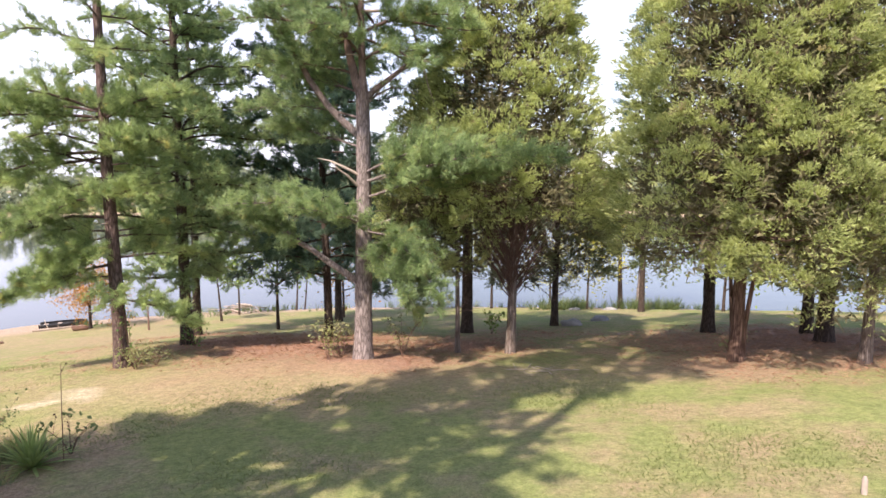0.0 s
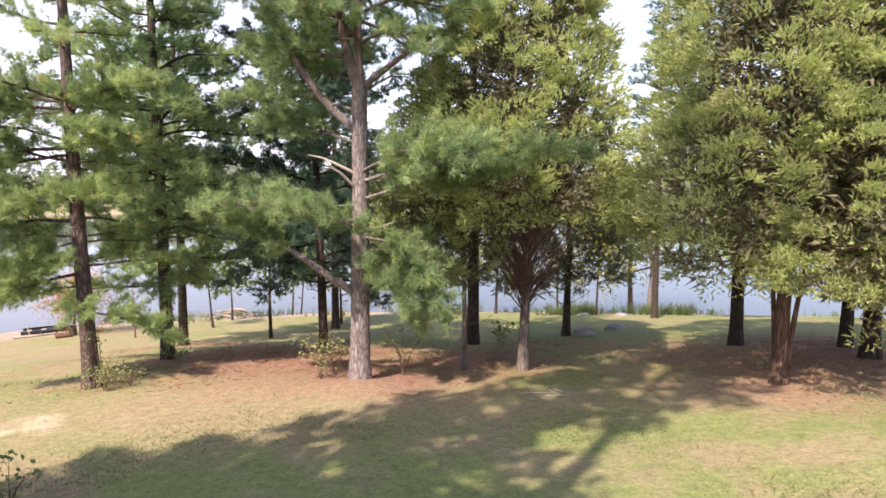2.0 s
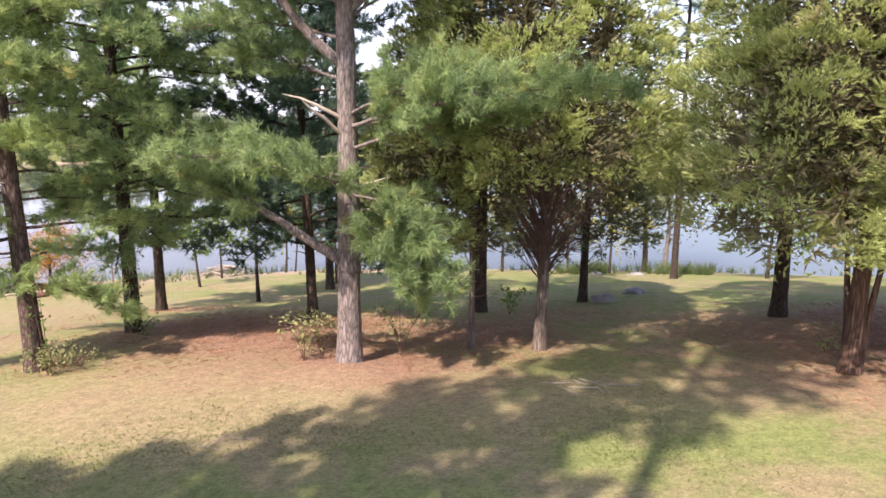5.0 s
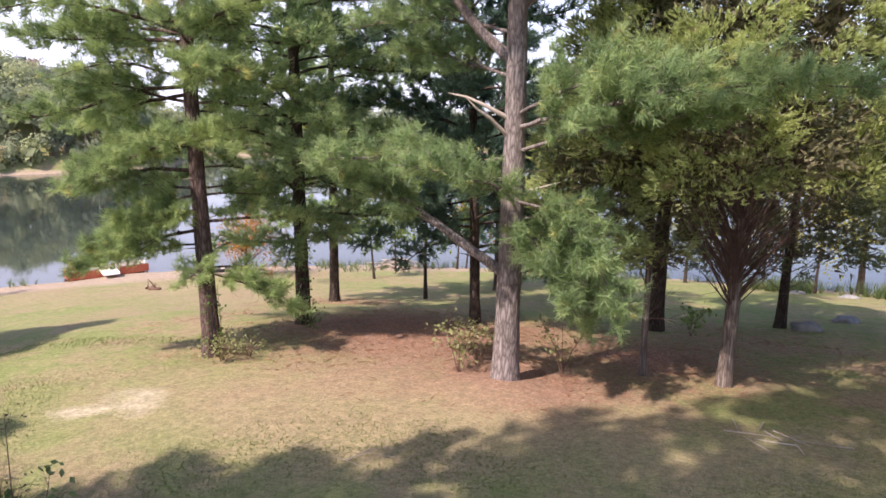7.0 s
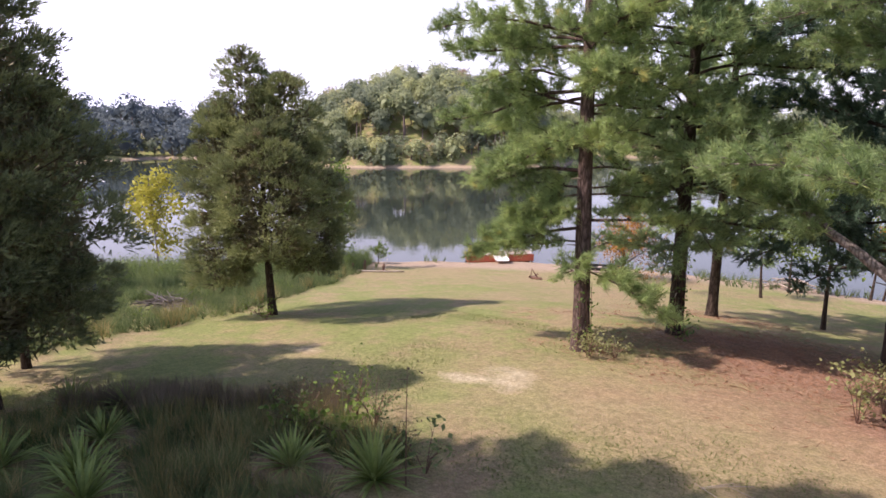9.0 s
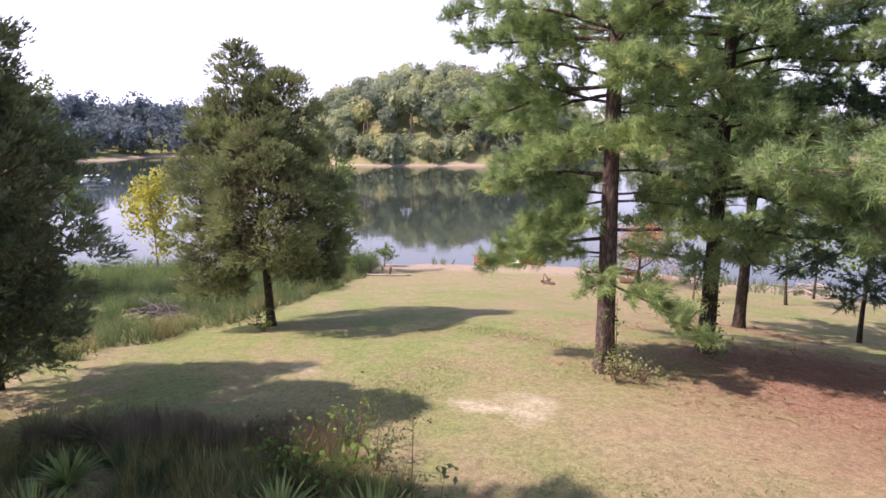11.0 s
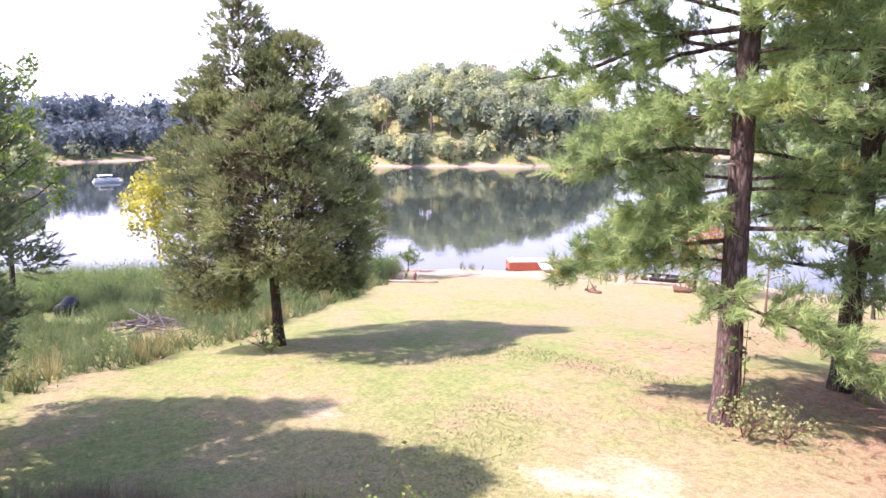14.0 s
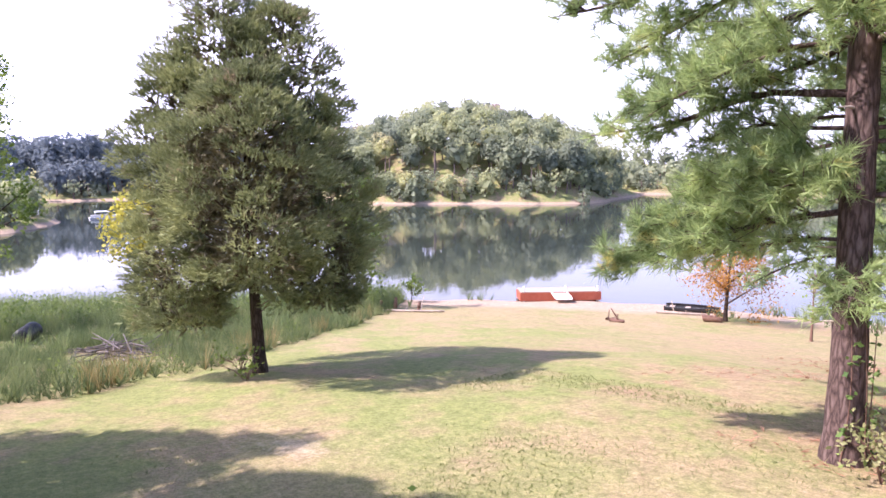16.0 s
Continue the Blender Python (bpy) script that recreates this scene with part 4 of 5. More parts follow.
broadleaf(-14.6, 30.9, 2.6, 0.07, 0.7, 1.2, 124, "twin-stemmed sapling on dry grass", LEAF_GREEN, TWIG, count=160)
broadleaf(-31.0, 27.0, 1.3, 0.04, 0.5, 0.3, 125, "small green bush at the waterline", LEAF_GREEN, count=500, size=0.06, name="bush", category="bush")

broadleaf(-5.6, 33.0, 5.2, 0.12, 1.9, 1.4, 126, "shore tree with brownish autumn leaves", LEAF_ORANGE, count=1900, size=0.07)
broadleaf(5.6, 38.2, 5.0, 0.12, 1.8, 1.2, 127, "bushy shore tree with pale leaves", LEAF_PALE, count=2000, size=0.08)
broadleaf(13.5, 33.0, 6.0, 0.14, 2.2, 1.0, 128, "leafy green tree by the bank", LEAF_GREEN, count=3000, size=0.09)
broadleaf(17.0, 27.0, 6.0, 0.14, 2.4, 0.8, 129, "leafy green tree in the undergrowth", LEAF_GREEN, count=3200, size=0.09)

# trees that stand behind the start of the walk and shade the lawn
pine(-10.7, -0.4, 15.5, 0.34, 6.5, 131, "tall pine shading the lawn", BARK_PINE, NEEDLE, (0, 0), (), 3.3, 3.4, 2, density=0.7, k=14, width=0.04, needle=0.25)
pine(-5.7, 0.5, 20.0, 0.36, 9.0, 137, "very tall pine shading the lawn", BARK_PINE, NEEDLE, (0, 0), (), 3.2, 3.0, 2, density=0.32, k=14, width=0.03, needle=0.25)
pine(-7.4, 1.0, 16.5, 0.34, 7.5, 139, "tall pine with a high crown", BARK_PINE, NEEDLE, (0, 0), (), 3.2, 3.0, 2, density=0.5, k=14, width=0.03, needle=0.25)
cedar(-12.0, 1.4, 9.6, 2.6, 1.0, 141, "dense tall cedar shading the yucca bed", 0.3, CEDAR_SHADED, BARK_CEDAR, 300, 30, kk=4, blade=0.26, bw=0.10)
cedar(-14.4, -1.6, 12.5, 3.0, 1.0, 143, "dense tall cedar at the lawn's corner", 0.3, CEDAR_SHADED, BARK_CEDAR, 300, 30, kk=4, blade=0.26, bw=0.10)
pine(-3.8, -0.1, 23.5, 0.40, 17.2, 144, "very tall slender pine with a high crown", BARK_PINE, NEEDLE, (0, 0), (), 3.0, 3.0, 2, density=0.35, k=10, width=0.035, needle=0.25)
broadleaf(-29.93, 9.84, 9.2, 0.17, 2.1, 2.4, 145, "tall leaning young tree with sparse green leaves among the weeds", LEAF_GREEN, count=5200, size=0.075, lean=(0.2, 0.3), forks=16, puff=0.07)


# ---- far woods ----
def woodland(name, ovals, spacing, hgt, rad, leaves, size, seed, label, edge_low=True, band=99.0, autumn=1.0, mat=None):
    rng = np.random.RandomState(seed)
    P, N, S, T, wood = [], [], [], [], Wood()
    for yaw, dist, lat, dep, h in ovals:
        cx, cy = heading(yaw, dist)
        a = radians(yaw)
        for u in np.arange(-lat, lat, spacing):
            for v in np.arange(-dep, dep, spacing):
                u2, v2 = u + rng.uniform(-0.45, 0.45) * spacing, v + rng.uniform(-0.45, 0.45) * spacing
                x, y = cx + u2 * math.cos(a) - v2 * math.sin(a), cy + u2 * math.sin(a) + v2 * math.cos(a)
                z = gz(x, y)
                if z < WATER + (0.46 if h > 5 else 0.42) or z > WATER + band or v > dep * (0.12 if dist < 150 else -0.2):
                    continue
                low = edge_low and z < WATER + 1.9
                H = rng.uniform(*hgt) * (0.62 if low else 1.0)
                R = rng.uniform(*rad) * (0.85 if low else 1.0)
                tone = rng.beta(1.3, 1.6) * 0.66 + (0.10 if low else 0.0)
                if rng.uniform() < 0.05:
                    tone = rng.uniform(0.78, 1.0)
                tone = tone * autumn
                n = int(leaves * rng.uniform(0.7, 1.2))
                lobes = unit(rng.normal(size=(8, 3)) + np.array([0, 0, 0.3])) * rng.uniform(0.25, 0.62, (8, 1)) * np.array([R, R, R * 0.85])
                lob_r = R * rng.uniform(0.38, 0.62, 8)
                c = np.array([x, y, z + H - 1.15 * R])
                if low:
                    c[2] = z + H * 0.5
                who = rng.randint(0, 8, n)
                d = unit(rng.normal(size=(n, 3)) + np.array([0, 0, 0.25]))
                face = d @ np.array([math.sin(a), -math.cos(a), 0.0]) + 0.6 * d[:, 2] > -0.25
                d, who = d[face], who[face]
                n = len(d)
                # inner leaves close the crown, toned down to put shade inside it
                k = max(20, n // 4)
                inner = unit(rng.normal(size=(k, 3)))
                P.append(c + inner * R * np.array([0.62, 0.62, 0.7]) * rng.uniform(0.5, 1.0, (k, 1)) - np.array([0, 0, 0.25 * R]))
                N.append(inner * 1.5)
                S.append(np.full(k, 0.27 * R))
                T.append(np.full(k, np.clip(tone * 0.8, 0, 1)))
                P.append(c + lobes[who] + d * lob_r[who][:, None] * rng.uniform(0.85, 1.08, (n, 1)))
                N.append(d * 2.4)
                S.append(np.full(n, size))
                T.append(np.full(n, np.clip(tone, 0, 1)))
                wood.tube([(x, y, z - 0.3), (x + rng.normal(0, 0.2), y + rng.normal(0, 0.2), z + H * 0.6)], [0.16, 0.08], 4)
    P, N, S, T = np.concatenate(P), np.concatenate(N), np.concatenate(S), np.concatenate(T)
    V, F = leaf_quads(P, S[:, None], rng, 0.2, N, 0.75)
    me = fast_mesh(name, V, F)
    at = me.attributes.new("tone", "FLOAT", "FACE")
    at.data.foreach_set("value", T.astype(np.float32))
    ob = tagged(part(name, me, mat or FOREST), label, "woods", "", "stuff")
    part("trunks", wood.mesh("trunks"), FAR_BARK, ob)
    return ob


woodland("wooded_hill", HILLS[:1], 3.05, (6.0, 9.6), (2.0, 3.3), 580, 0.182, 201, "wooded hill with green and yellowing trees across the lake")
woodland("far_woods", HILLS[1:2] + HILLS[4:], 6.5, (6.5, 10.0), (2.9, 4.2), 145, 0.5, 202, "distant woods along the far lake shore", autumn=0.6)
woodland("hazy_woods", HILLS[2:3], 5.0, (8.5, 12.5), (3.0, 4.4), 240, 0.38, 203, "distant wooded ridge beyond the lake arm", autumn=0.8, mat=FOREST_HAZE)
woodland("point_woods", HILLS[3:4], 4.0, (6.5, 9.5), (2.2, 3.2), 460, 0.235, 204, "trees on a low point of the lake shore")
woodland("lakeside_scrub", HILLS[:1], 1.8, (2.4, 4.6), (1.3, 2.1), 190, 0.19, 205, "scrub and low bushes along the foot of the wooded hill", False, 2.6)
woodland("far_scrub", HILLS[1:4], 4.8, (2.4, 4.2), (1.8, 2.6), 100, 0.32, 206, "low bushes along the distant shore", False, 2.4, 0.5)


# ---- weeds, grass and litter ----
EDGE_Y = np.array([3.0, 8.6, 9.5, 10.5, 12.3, 14.3, 17.3, 20.8, 24.1, 27.0])
EDGE_X = np.array([-15.0, -17.0, -17.9, -18.3, -19.3, -20.1, -22.4, -25.4, -28.4, -31.5])


def stuff(name, V, F, mat, label, category):
    return tagged(part(name, fast_mesh(name, V, F), mat), label, category, "", "stuff")


def tufts(points, k, length, width, seed, lean=0.3, spread=(0.05, 0.55)):
    rng = np.random.RandomState(seed)
    P = np.column_stack([points, ground_z(points[:, 0], points[:, 1]) - 0.02])
    A = rng.normal(0, lean, (len(P), 3)) + np.array([0, 0, 1.0])
    sp = rng.uniform(-1, 1, (len(P), 3)) * np.array([0.05, 0.05, 0])
    V, F = blades(P + sp, A, k, length, spread, width, rng, 0.0)
    return V, F


def scatter(n, x0, x1, y0, y1, seed, keep):
    rng = np.random.RandomState(seed)
    p = np.column_stack([rng.uniform(x0, x1, n), rng.uniform(y0, y1, n)])
    return p[keep(p[:, 0], p[:, 1], rng)]


def on_bank(x, y, rng):
    z = ground_z(x, y)
    pile = (oval(x, y, -22.2, 12.1, 1.9, 0.9, 10) > 0.5) | (oval(x, y, -26.4, 10.8, 1.9, 0.6, 8) > 0.5)
    return (x < np.interp(y, EDGE_Y, EDGE_X) + 0.35 * soft_noise(x, y, 2.0, 9)) & (z > WATER - 0.05) & ~pile


bank = scatter(26000, -44, -15, 3, 27, 301, on_bank)
V, F = tufts(bank, 8, 0.48, 0.018, 302, 0.4, (0.05, 0.85))
stuff("bank_weeds", V, F, WEED, "tall green weeds and grass on the lake bank", "weeds")
hi = bank[(soft_noise(bank[:, 0], bank[:, 1], 0.9, 12) > 0.1) & (bank[:, 0] < -23.8)][::2]
V, F = tufts(hi, 10, 0.85, 0.015, 303, 0.3, (0.05, 0.7))
stuff("bank_reeds", V, F, WEED, "higher clumps of rank green growth on the bank", "weeds")
tall = bank[(bank[:, 0] < -28.5) & (soft_noise(bank[:, 0], bank[:, 1], 0.7, 14) > -0.35)]
V, F = tufts(tall[::2], 11, 1.15, 0.017, 318, 0.35, (0.05, 0.6))
stuff("rank_weeds", V, F, WEED, "head-high rank weeds beside the lake", "weeds")
rngw = np.random.RandomState(319)
pw = np.repeat(tall[::3], 11, 0)
Pw = np.column_stack([pw, ground_z(pw[:, 0], pw[:, 1])]) + rngw.normal(0, 0.18, (len(pw), 3)) + np.column_stack([np.zeros((len(pw), 2)), rngw.uniform(0.15, 0.85, len(pw))])
V, F = leaf_quads(Pw, 0.045, rngw, 0.8)
stuff("weed_leaves", V, F, LEAF_GREEN, "leafy weed tops on the lake bank", "weeds")
mound = bank[(soft_noise(bank[:, 0], bank[:, 1], 1.1, 27) > 0.25)][::22]
rngm = np.random.RandomState(331)
pm = np.repeat(mound, 46, 0)
om = unit(rngm.normal(size=(len(pm), 3))) * rngm.uniform(0.5, 1.0, (len(pm), 1)) * np.repeat(rngm.uniform(0.25, 0.6, len(mound)), 46)[:, None] * np.array([1.0, 1.0, 0.8])
Pm = np.column_stack([pm, ground_z(pm[:, 0], pm[:, 1]) + 0.14]) + om
V, F = leaf_quads(Pm, 0.034, rngm, 0.8)
stuff("leafy_mounds", V, F, LEAF_GREEN, "leafy mounds of green weeds on the bank", "weeds")
drybank = scatter(3200, -27, -17, 8, 24, 304, lambda x, y, rng: on_bank(x, y, rng) & (x > np.interp(y, EDGE_Y, EDGE_X) - 0.9) & (soft_noise(x, y, 1.6, 15) > 0.0))
V, F = tufts(drybank, 7, 0.75, 0.016, 305, 0.22, (0.02, 0.4))
stuff("dry_grass", V, F, STRAW, "pale dry seed grass along the weed edge", "grass")

YUCCAS = [(-6.3, 9.45, 0.68), (-7.3, 8.85, 0.58), (-8.75, 6.75, 0.62), (-7.95, 6.6, 0.60), (-9.6, 6.0, 0.6), (-11.2, 8.0, 0.5), (-11.9, 7.3, 0.5), (-9.9, 7.3, 0.5)]
bed = scatter(26000, -13.5, -6.0, 4.5, 12.8, 306, lambda x, y, rng: (np.min([np.hypot(x - a, y - b) for a, b, c in YUCCAS], 0) > 0.62) & (oval(x, y, -8.8, 8.2, 2.9, 1.95, 42) + 0.2 * soft_noise(x, y, 2.0, 19) > 0.5))
V, F = tufts(bed[::2], 8, 0.36, 0.013, 307, 0.4, (0.1, 0.9))
stuff("bed_weeds", V, F, WEED, "low weeds between the yuccas in shade", "weeds")
V, F = tufts(bed[1::9], 8, 0.50, 0.012, 308, 0.3, (0.03, 0.5))
stuff("bed_grass", V, F, STRAW, "brownish seed grass in the shaded bed", "grass")

# a fringe of tall brown seed grass on the far side of the bed
FRINGE_X, FRINGE_Y = np.array([-11.6, -10.4, -9.3, -8.3, -7.4]), np.array([7.7, 8.8, 9.9, 10.7, 11.1])
fringe = scatter(9000, -11.8, -8.2, 6.8, 11.6, 341, lambda x, y, rng: (np.abs(y - 0.15 - np.interp(x, FRINGE_X, FRINGE_Y)) < 0.55 + 0.2 * soft_noise(x, y, 2.4, 41)) & (soft_noise(x, y, 1.7, 43) > -0.45))
V, F = tufts(fringe[::2], 9, 0.50, 0.010, 342, 0.16, (0.02, 0.32))
stuff("seed_grass", V, F, SEED, "tall brown seed grass fringing the shaded bed", "grass")

shore = scatter(6000, -30, 22, 22, 43, 309, lambda x, y, rng: (np.abs(ground_z(x, y) - WATER - 0.16) < 0.22) & (soft_noise(x, y, 0.8, 21) > -0.1) & ((x < -29) | (x > -20)))
V, F = tufts(shore, 8, 0.55, 0.026, 310, 0.3)
stuff("shore_grass", V, F, WEED, "rough grass and rushes along the waterline", "grass")
brush_r = scatter(2600, 4, 16, 31, 39.5, 311, lambda x, y, rng: (oval(x, y, 8.5, 36.6, 4.0, 1.0, -12) > 0.4) & (soft_noise(x, y, 1.6, 23) > -0.2))
V, F = tufts(brush_r, 9, 0.8, 0.03, 312, 0.35)
stuff("shore_brush", V, F, WEED, "bushy yellow-green growth near the water", "weeds")


def lawn(x, y, rng):
    st, sa, mu, dr = cover_at(x, y)
    return (rng.uniform(size=len(x)) > 0.85 * np.maximum(st, sa) + 0.25 * dr) & (x > np.interp(y, EDGE_Y, EDGE_X)) & (oval(x, y, -8.8, 8.2, 2.9, 1.95, 42) < 0.55)


turf = scatter(72000, -14, 7.5, 6, 17.5, 313, lawn)
V, F = tufts(turf, 3, 0.05, 0.009, 314, 0.6, (0.4, 1.35))
stuff("grass", V, F, GRASS, "short mown lawn grass, green and straw-coloured", "grass")
rough_t = scatter(5000, -15, 9, 5.5, 18, 315, lambda x, y, rng: lawn(x, y, rng) & (soft_noise(x, y, 1.5, 31) > 0.35))
V, F = tufts(rough_t, 4, 0.045, 0.009, 316, 0.5, (0.3, 1.3))
stuff("grass_tufts", V, F, GRASS, "greener longer tufts in the lawn", "grass")


def strewn(n, seed, keep, size, width, mat, name, label, category):
    rng = np.random.RandomState(seed)
    p = scatter(n, -14, 13, 12, 28, seed, keep)
    P = np.column_stack([p, ground_z(p[:, 0], p[:, 1]) + 0.02])
    A = rng.normal(size=(len(P), 3)) * np.array([1, 1, 0.12])
    V, F = blades(P, A, 3, size, (0.0, 0.6), width, rng, 0.03)
    return stuff(name, V, F, mat, label, category)


strewn(42000, 317, lambda x, y, rng: cover_at(x, y)[0] > rng.uniform(0.25, 0.9, len(x)), 0.16, 0.010, NEEDLE_DEAD, "pine_straw", "fallen reddish pine needles under the trees", "pine straw")


# ---- plants ----
def yucca(x, y, size, seed, label="spiky green yucca clump in a shaded bed"):
    rng = np.random.RandomState(seed)
    plant = thing("yucca", x, y, label, "plant", "yuccas in the bed")
    n = 76
    for q in range(n):
        f = q / n
        az, el = q * 2.4 + rng.normal(0, 0.2), radians(85 - 80 * f ** 0.8 + rng.normal(0, 6))
        L = size * rng.uniform(0.8, 1.1)
        leaf = yucca_leaves[q % 3]
        ob = part_shared("leaf", leaf, plant)
        ob.matrix_basis = Matrix.Translation((0.03 * math.cos(az), 0.03 * math.sin(az), 0.03)) @ Euler((0, -el, az)).to_matrix().to_4x4() @ Matrix.Diagonal((L, L, L, 1))
    return plant


def part_shared(name, me, parent):
    ob = new(name, me)
    ob.parent = parent
    return ob


def strap_leaf(bend):
    t = np.linspace(0, 1, 7)
    w = 0.030 * np.minimum(1, (1 - t) * 2.2) * (0.6 + 0.6 * np.minimum(1, t * 4)) + 0.0015
    z = -bend * t ** 2.2
    V = []
    for ti, wi, zi in zip(t, w, z):
        V += [(ti, -wi, zi + wi * 0.45), (ti, 0, zi), (ti, wi, zi + wi * 0.45)]
    F = []
    for i in range(6):
        a = i * 3
        F += [(a, a + 1, a + 4, a + 3), (a + 1, a + 2, a + 5, a + 4)]
    me = bpy.data.meshes.new("yucca_leaf")
    me.from_pydata(V, [], F)
    me.materials.append(YUCCA)
    return smooth_shade(me)


yucca_leaves = [strap_leaf(0.05), strap_leaf(0.16), strap_leaf(0.34)]
for i, (x, y, s) in enumerate(YUCCAS):
    yucca(x, y, s, 400 + i)


def sapling(x, y, h, seed, leaves, label, count=90, size=0.05, stems=4, name="shrub", spread=0.35):
    rng = np.random.RandomState(seed)
    bush = thing(name, x, y, label, "shrub")
    pts = []
    for q in range(stems):
        az = q * 2.1 + rng.normal(0, 0.3)
        d = np.array([math.cos(az), math.sin(az), 0]) * spread
        line = np.array([(0.02 * d[0], 0.02 * d[1], -0.03), d * 0.35 + [0, 0, h * 0.5], d + [0, 0, h * rng.uniform(0.8, 1.05)]])
        w = Wood()
        w.tube(line, [0.010, 0.007, 0.003], 5)
        for s_ in range(5):
            b0 = line[1] + (line[2] - line[1]) * rng.uniform(-0.5, 1)
            e = b0 + rng.normal(0, 0.10, 3) + [0, 0, 0.05]
            w.tube([b0, e], [0.004, 0.002], 4)
            pts.append(e)
        pts.append(line[2])
        part("stem", w.mesh("stem"), TWIG, bush)
    pts = np.array(pts)
    P = pts[rng.randint(0, len(pts), count)] + rng.normal(0, 0.07, (count, 3))
    V, F = leaf_quads(P, size, rng, 0.7)
    tagged(part("leaf_spray", fast_mesh("leaf_spray", V, F), leaves, bush), kind="stuff")
    return bush


sapling(-3.2, 16.5, 1.0, 421, LEAF_PALE, "leafy shrub with pale leaves beside the big pine", 300, 0.038, 6, spread=0.42)
sapling(-3.0, 17.1, 0.8, 422, LEAF_PALE, "small pale-leaved shrub behind the big pine", 220, 0.036, 5)
sapling(-1.35, 17.0, 1.05, 423, LEAF_PALE, "sparse pale-leaved shrub by the big pine", 240, 0.036, 7, spread=0.5)
sapling(-7.85, 15.8, 0.5, 424, LEAF_PALE, "bushy pale green growth at the pine's foot", 420, 0.030, 8, spread=0.38)
sapling(-7.5, 16.2, 0.35, 425, LEAF_PALE, "low pale-leaved shrub at the pine's foot", 220, 0.028, 6, spread=0.35)
sapling(-7.6, 18.9, 0.5, 426, IVY, "small leafy growth by a dark trunk", 70, 0.05)
sapling(1.3, 22.4, 0.8, 427, LEAF_GREEN, "young green shrub in the shade", 120, 0.06)
sapling(-17.2, 13.3, 0.4, 428, LEAF_GREEN, "ferny growth at the cedar's foot", 70, 0.045, 6, spread=0.5)
sapling(-18.5, 13.7, 0.4, 429, LEAF_GREEN, "ferny green growth beside the cedar trunk", 70, 0.045, 6, spread=0.45)
sapling(-5.95, 9.66, 1.5, 430, TWIG_RED, "bare dried weed stalk at the bed's edge", 24, 0.02, 1, "weed_stalk", 0.05)
sapling(-6.1, 10.1, 0.5, 431, WEED, "green weed beside the dried stalk", 60, 0.05, 4)
sapling(-8.3, 9.6, 0.45, 432, LEAF_GREEN, "green weed clump at the bed's edge", 150, 0.05, 6, spread=0.5)
sapling(-7.6, 9.8, 0.45, 433, LEAF_GREEN, "taller green weed at the bed's edge", 120, 0.05, 4, spread=0.4)
sapling(-8.3, 10.5, 0.75, 435, LEAF_GREEN, "tall feathery green weed at the bed's far edge", 300, 0.024, 7, spread=0.35)
sapling(-7.8, 10.5, 0.65, 436, WEED, "upright green weed beside the seed grass", 280, 0.024, 7, spread=0.4)
sapling(-8.9, 9.8, 0.6, 437, WEED, "leafy weed among brown seed grass", 240, 0.024, 6, spread=0.35)
sapling(6.9, 16.5, 0.4, 434, LEAF_PALE, "low leafy sprig under the cedar", 60, 0.05)


def ivy(x, y, r, h, seed, label, count):
    rng = np.random.RandomState(seed)
    vine = thing("ivy", x, y, label, "vine")
    pts = []
    for q in range(3):
        az = -1.4 + q * 0.9
        line = np.array([[math.cos(az + 0.25 * math.sin(3 * t + q)) * (r + 0.03 + 0.12 * max(0, 0.3 - t * h)), math.sin(az + 0.25 * math.sin(3 * t + q)) * (r + 0.03 + 0.12 * max(0, 0.3 - t * h)), t * h] for t in np.linspace(0, 1, 9)])
        w = Wood()
        w.tube(line, np.linspace(0.010, 0.004, 9), 5)
        part("stem", w.mesh("stem"), TWIG, vine)
        pts.append(line)
    pts = np.concatenate(pts)
    P = pts[rng.randint(0, len(pts), count)] + rng.normal(0, 0.05, (count, 3))
    V, F = leaf_quads(P, 0.04, rng, 0.3)
    tagged(part("leaf_spray", fast_mesh("ivy_leaves", V, F), IVY, vine), kind="stuff")


ivy(-8.32, 16.15, 0.17, 1.5, 441, "thin ivy climbing the furrowed pine trunk", 110)
ivy(-8.0, 19.35, 0.16, 1.9, 442, "ivy climbing a dark pine trunk", 160)


# ---- loose things ----
def tumbled(name, rx, ry, rz, seed, sub=3, rough=0.2):
    bm = bmesh.new()
    bmesh.ops.create_icosphere(bm, subdivisions=sub, radius=1)
    for v in bm.verts:
        k = 1 + rough * noise.noise(v.co * 1.4 + Vector((seed, 0, 0))) + 0.4 * rough * noise.noise(v.co * 3.5 + Vector((0, seed, 0)))
        v.co = Vector((v.co.x * rx, v.co.y * ry, max(v.co.z, -0.45) * rz)) * k
    me = bpy.data.meshes.new(name)
    bm.to_mesh(me)
    bm.free()
    return smooth_shade(me)


def rock(x, y, rx, ry, rz, seed, label):
    me = tumbled("rock", rx, ry, rz, seed, 3, 0.35)
    ob = part("rock", me, STONE)
    ob.location = (x, y, gz(x, y) + rz * 0.3)
    return tagged(ob, label, "rock")


rock(4.35, 24.2, 0.42, 0.26, 0.22, 3, "flat grey rock beside a dark trunk")
rock(5.9, 26.5, 0.35, 0.25, 0.16, 5, "small dark rock in the shade")
rock(8.3, 35.0, 0.36, 0.22, 0.12, 8, "low boulder near the water")
rock(6.6, 36.0, 0.32, 0.22, 0.12, 9, "pale flat boulder near the water")


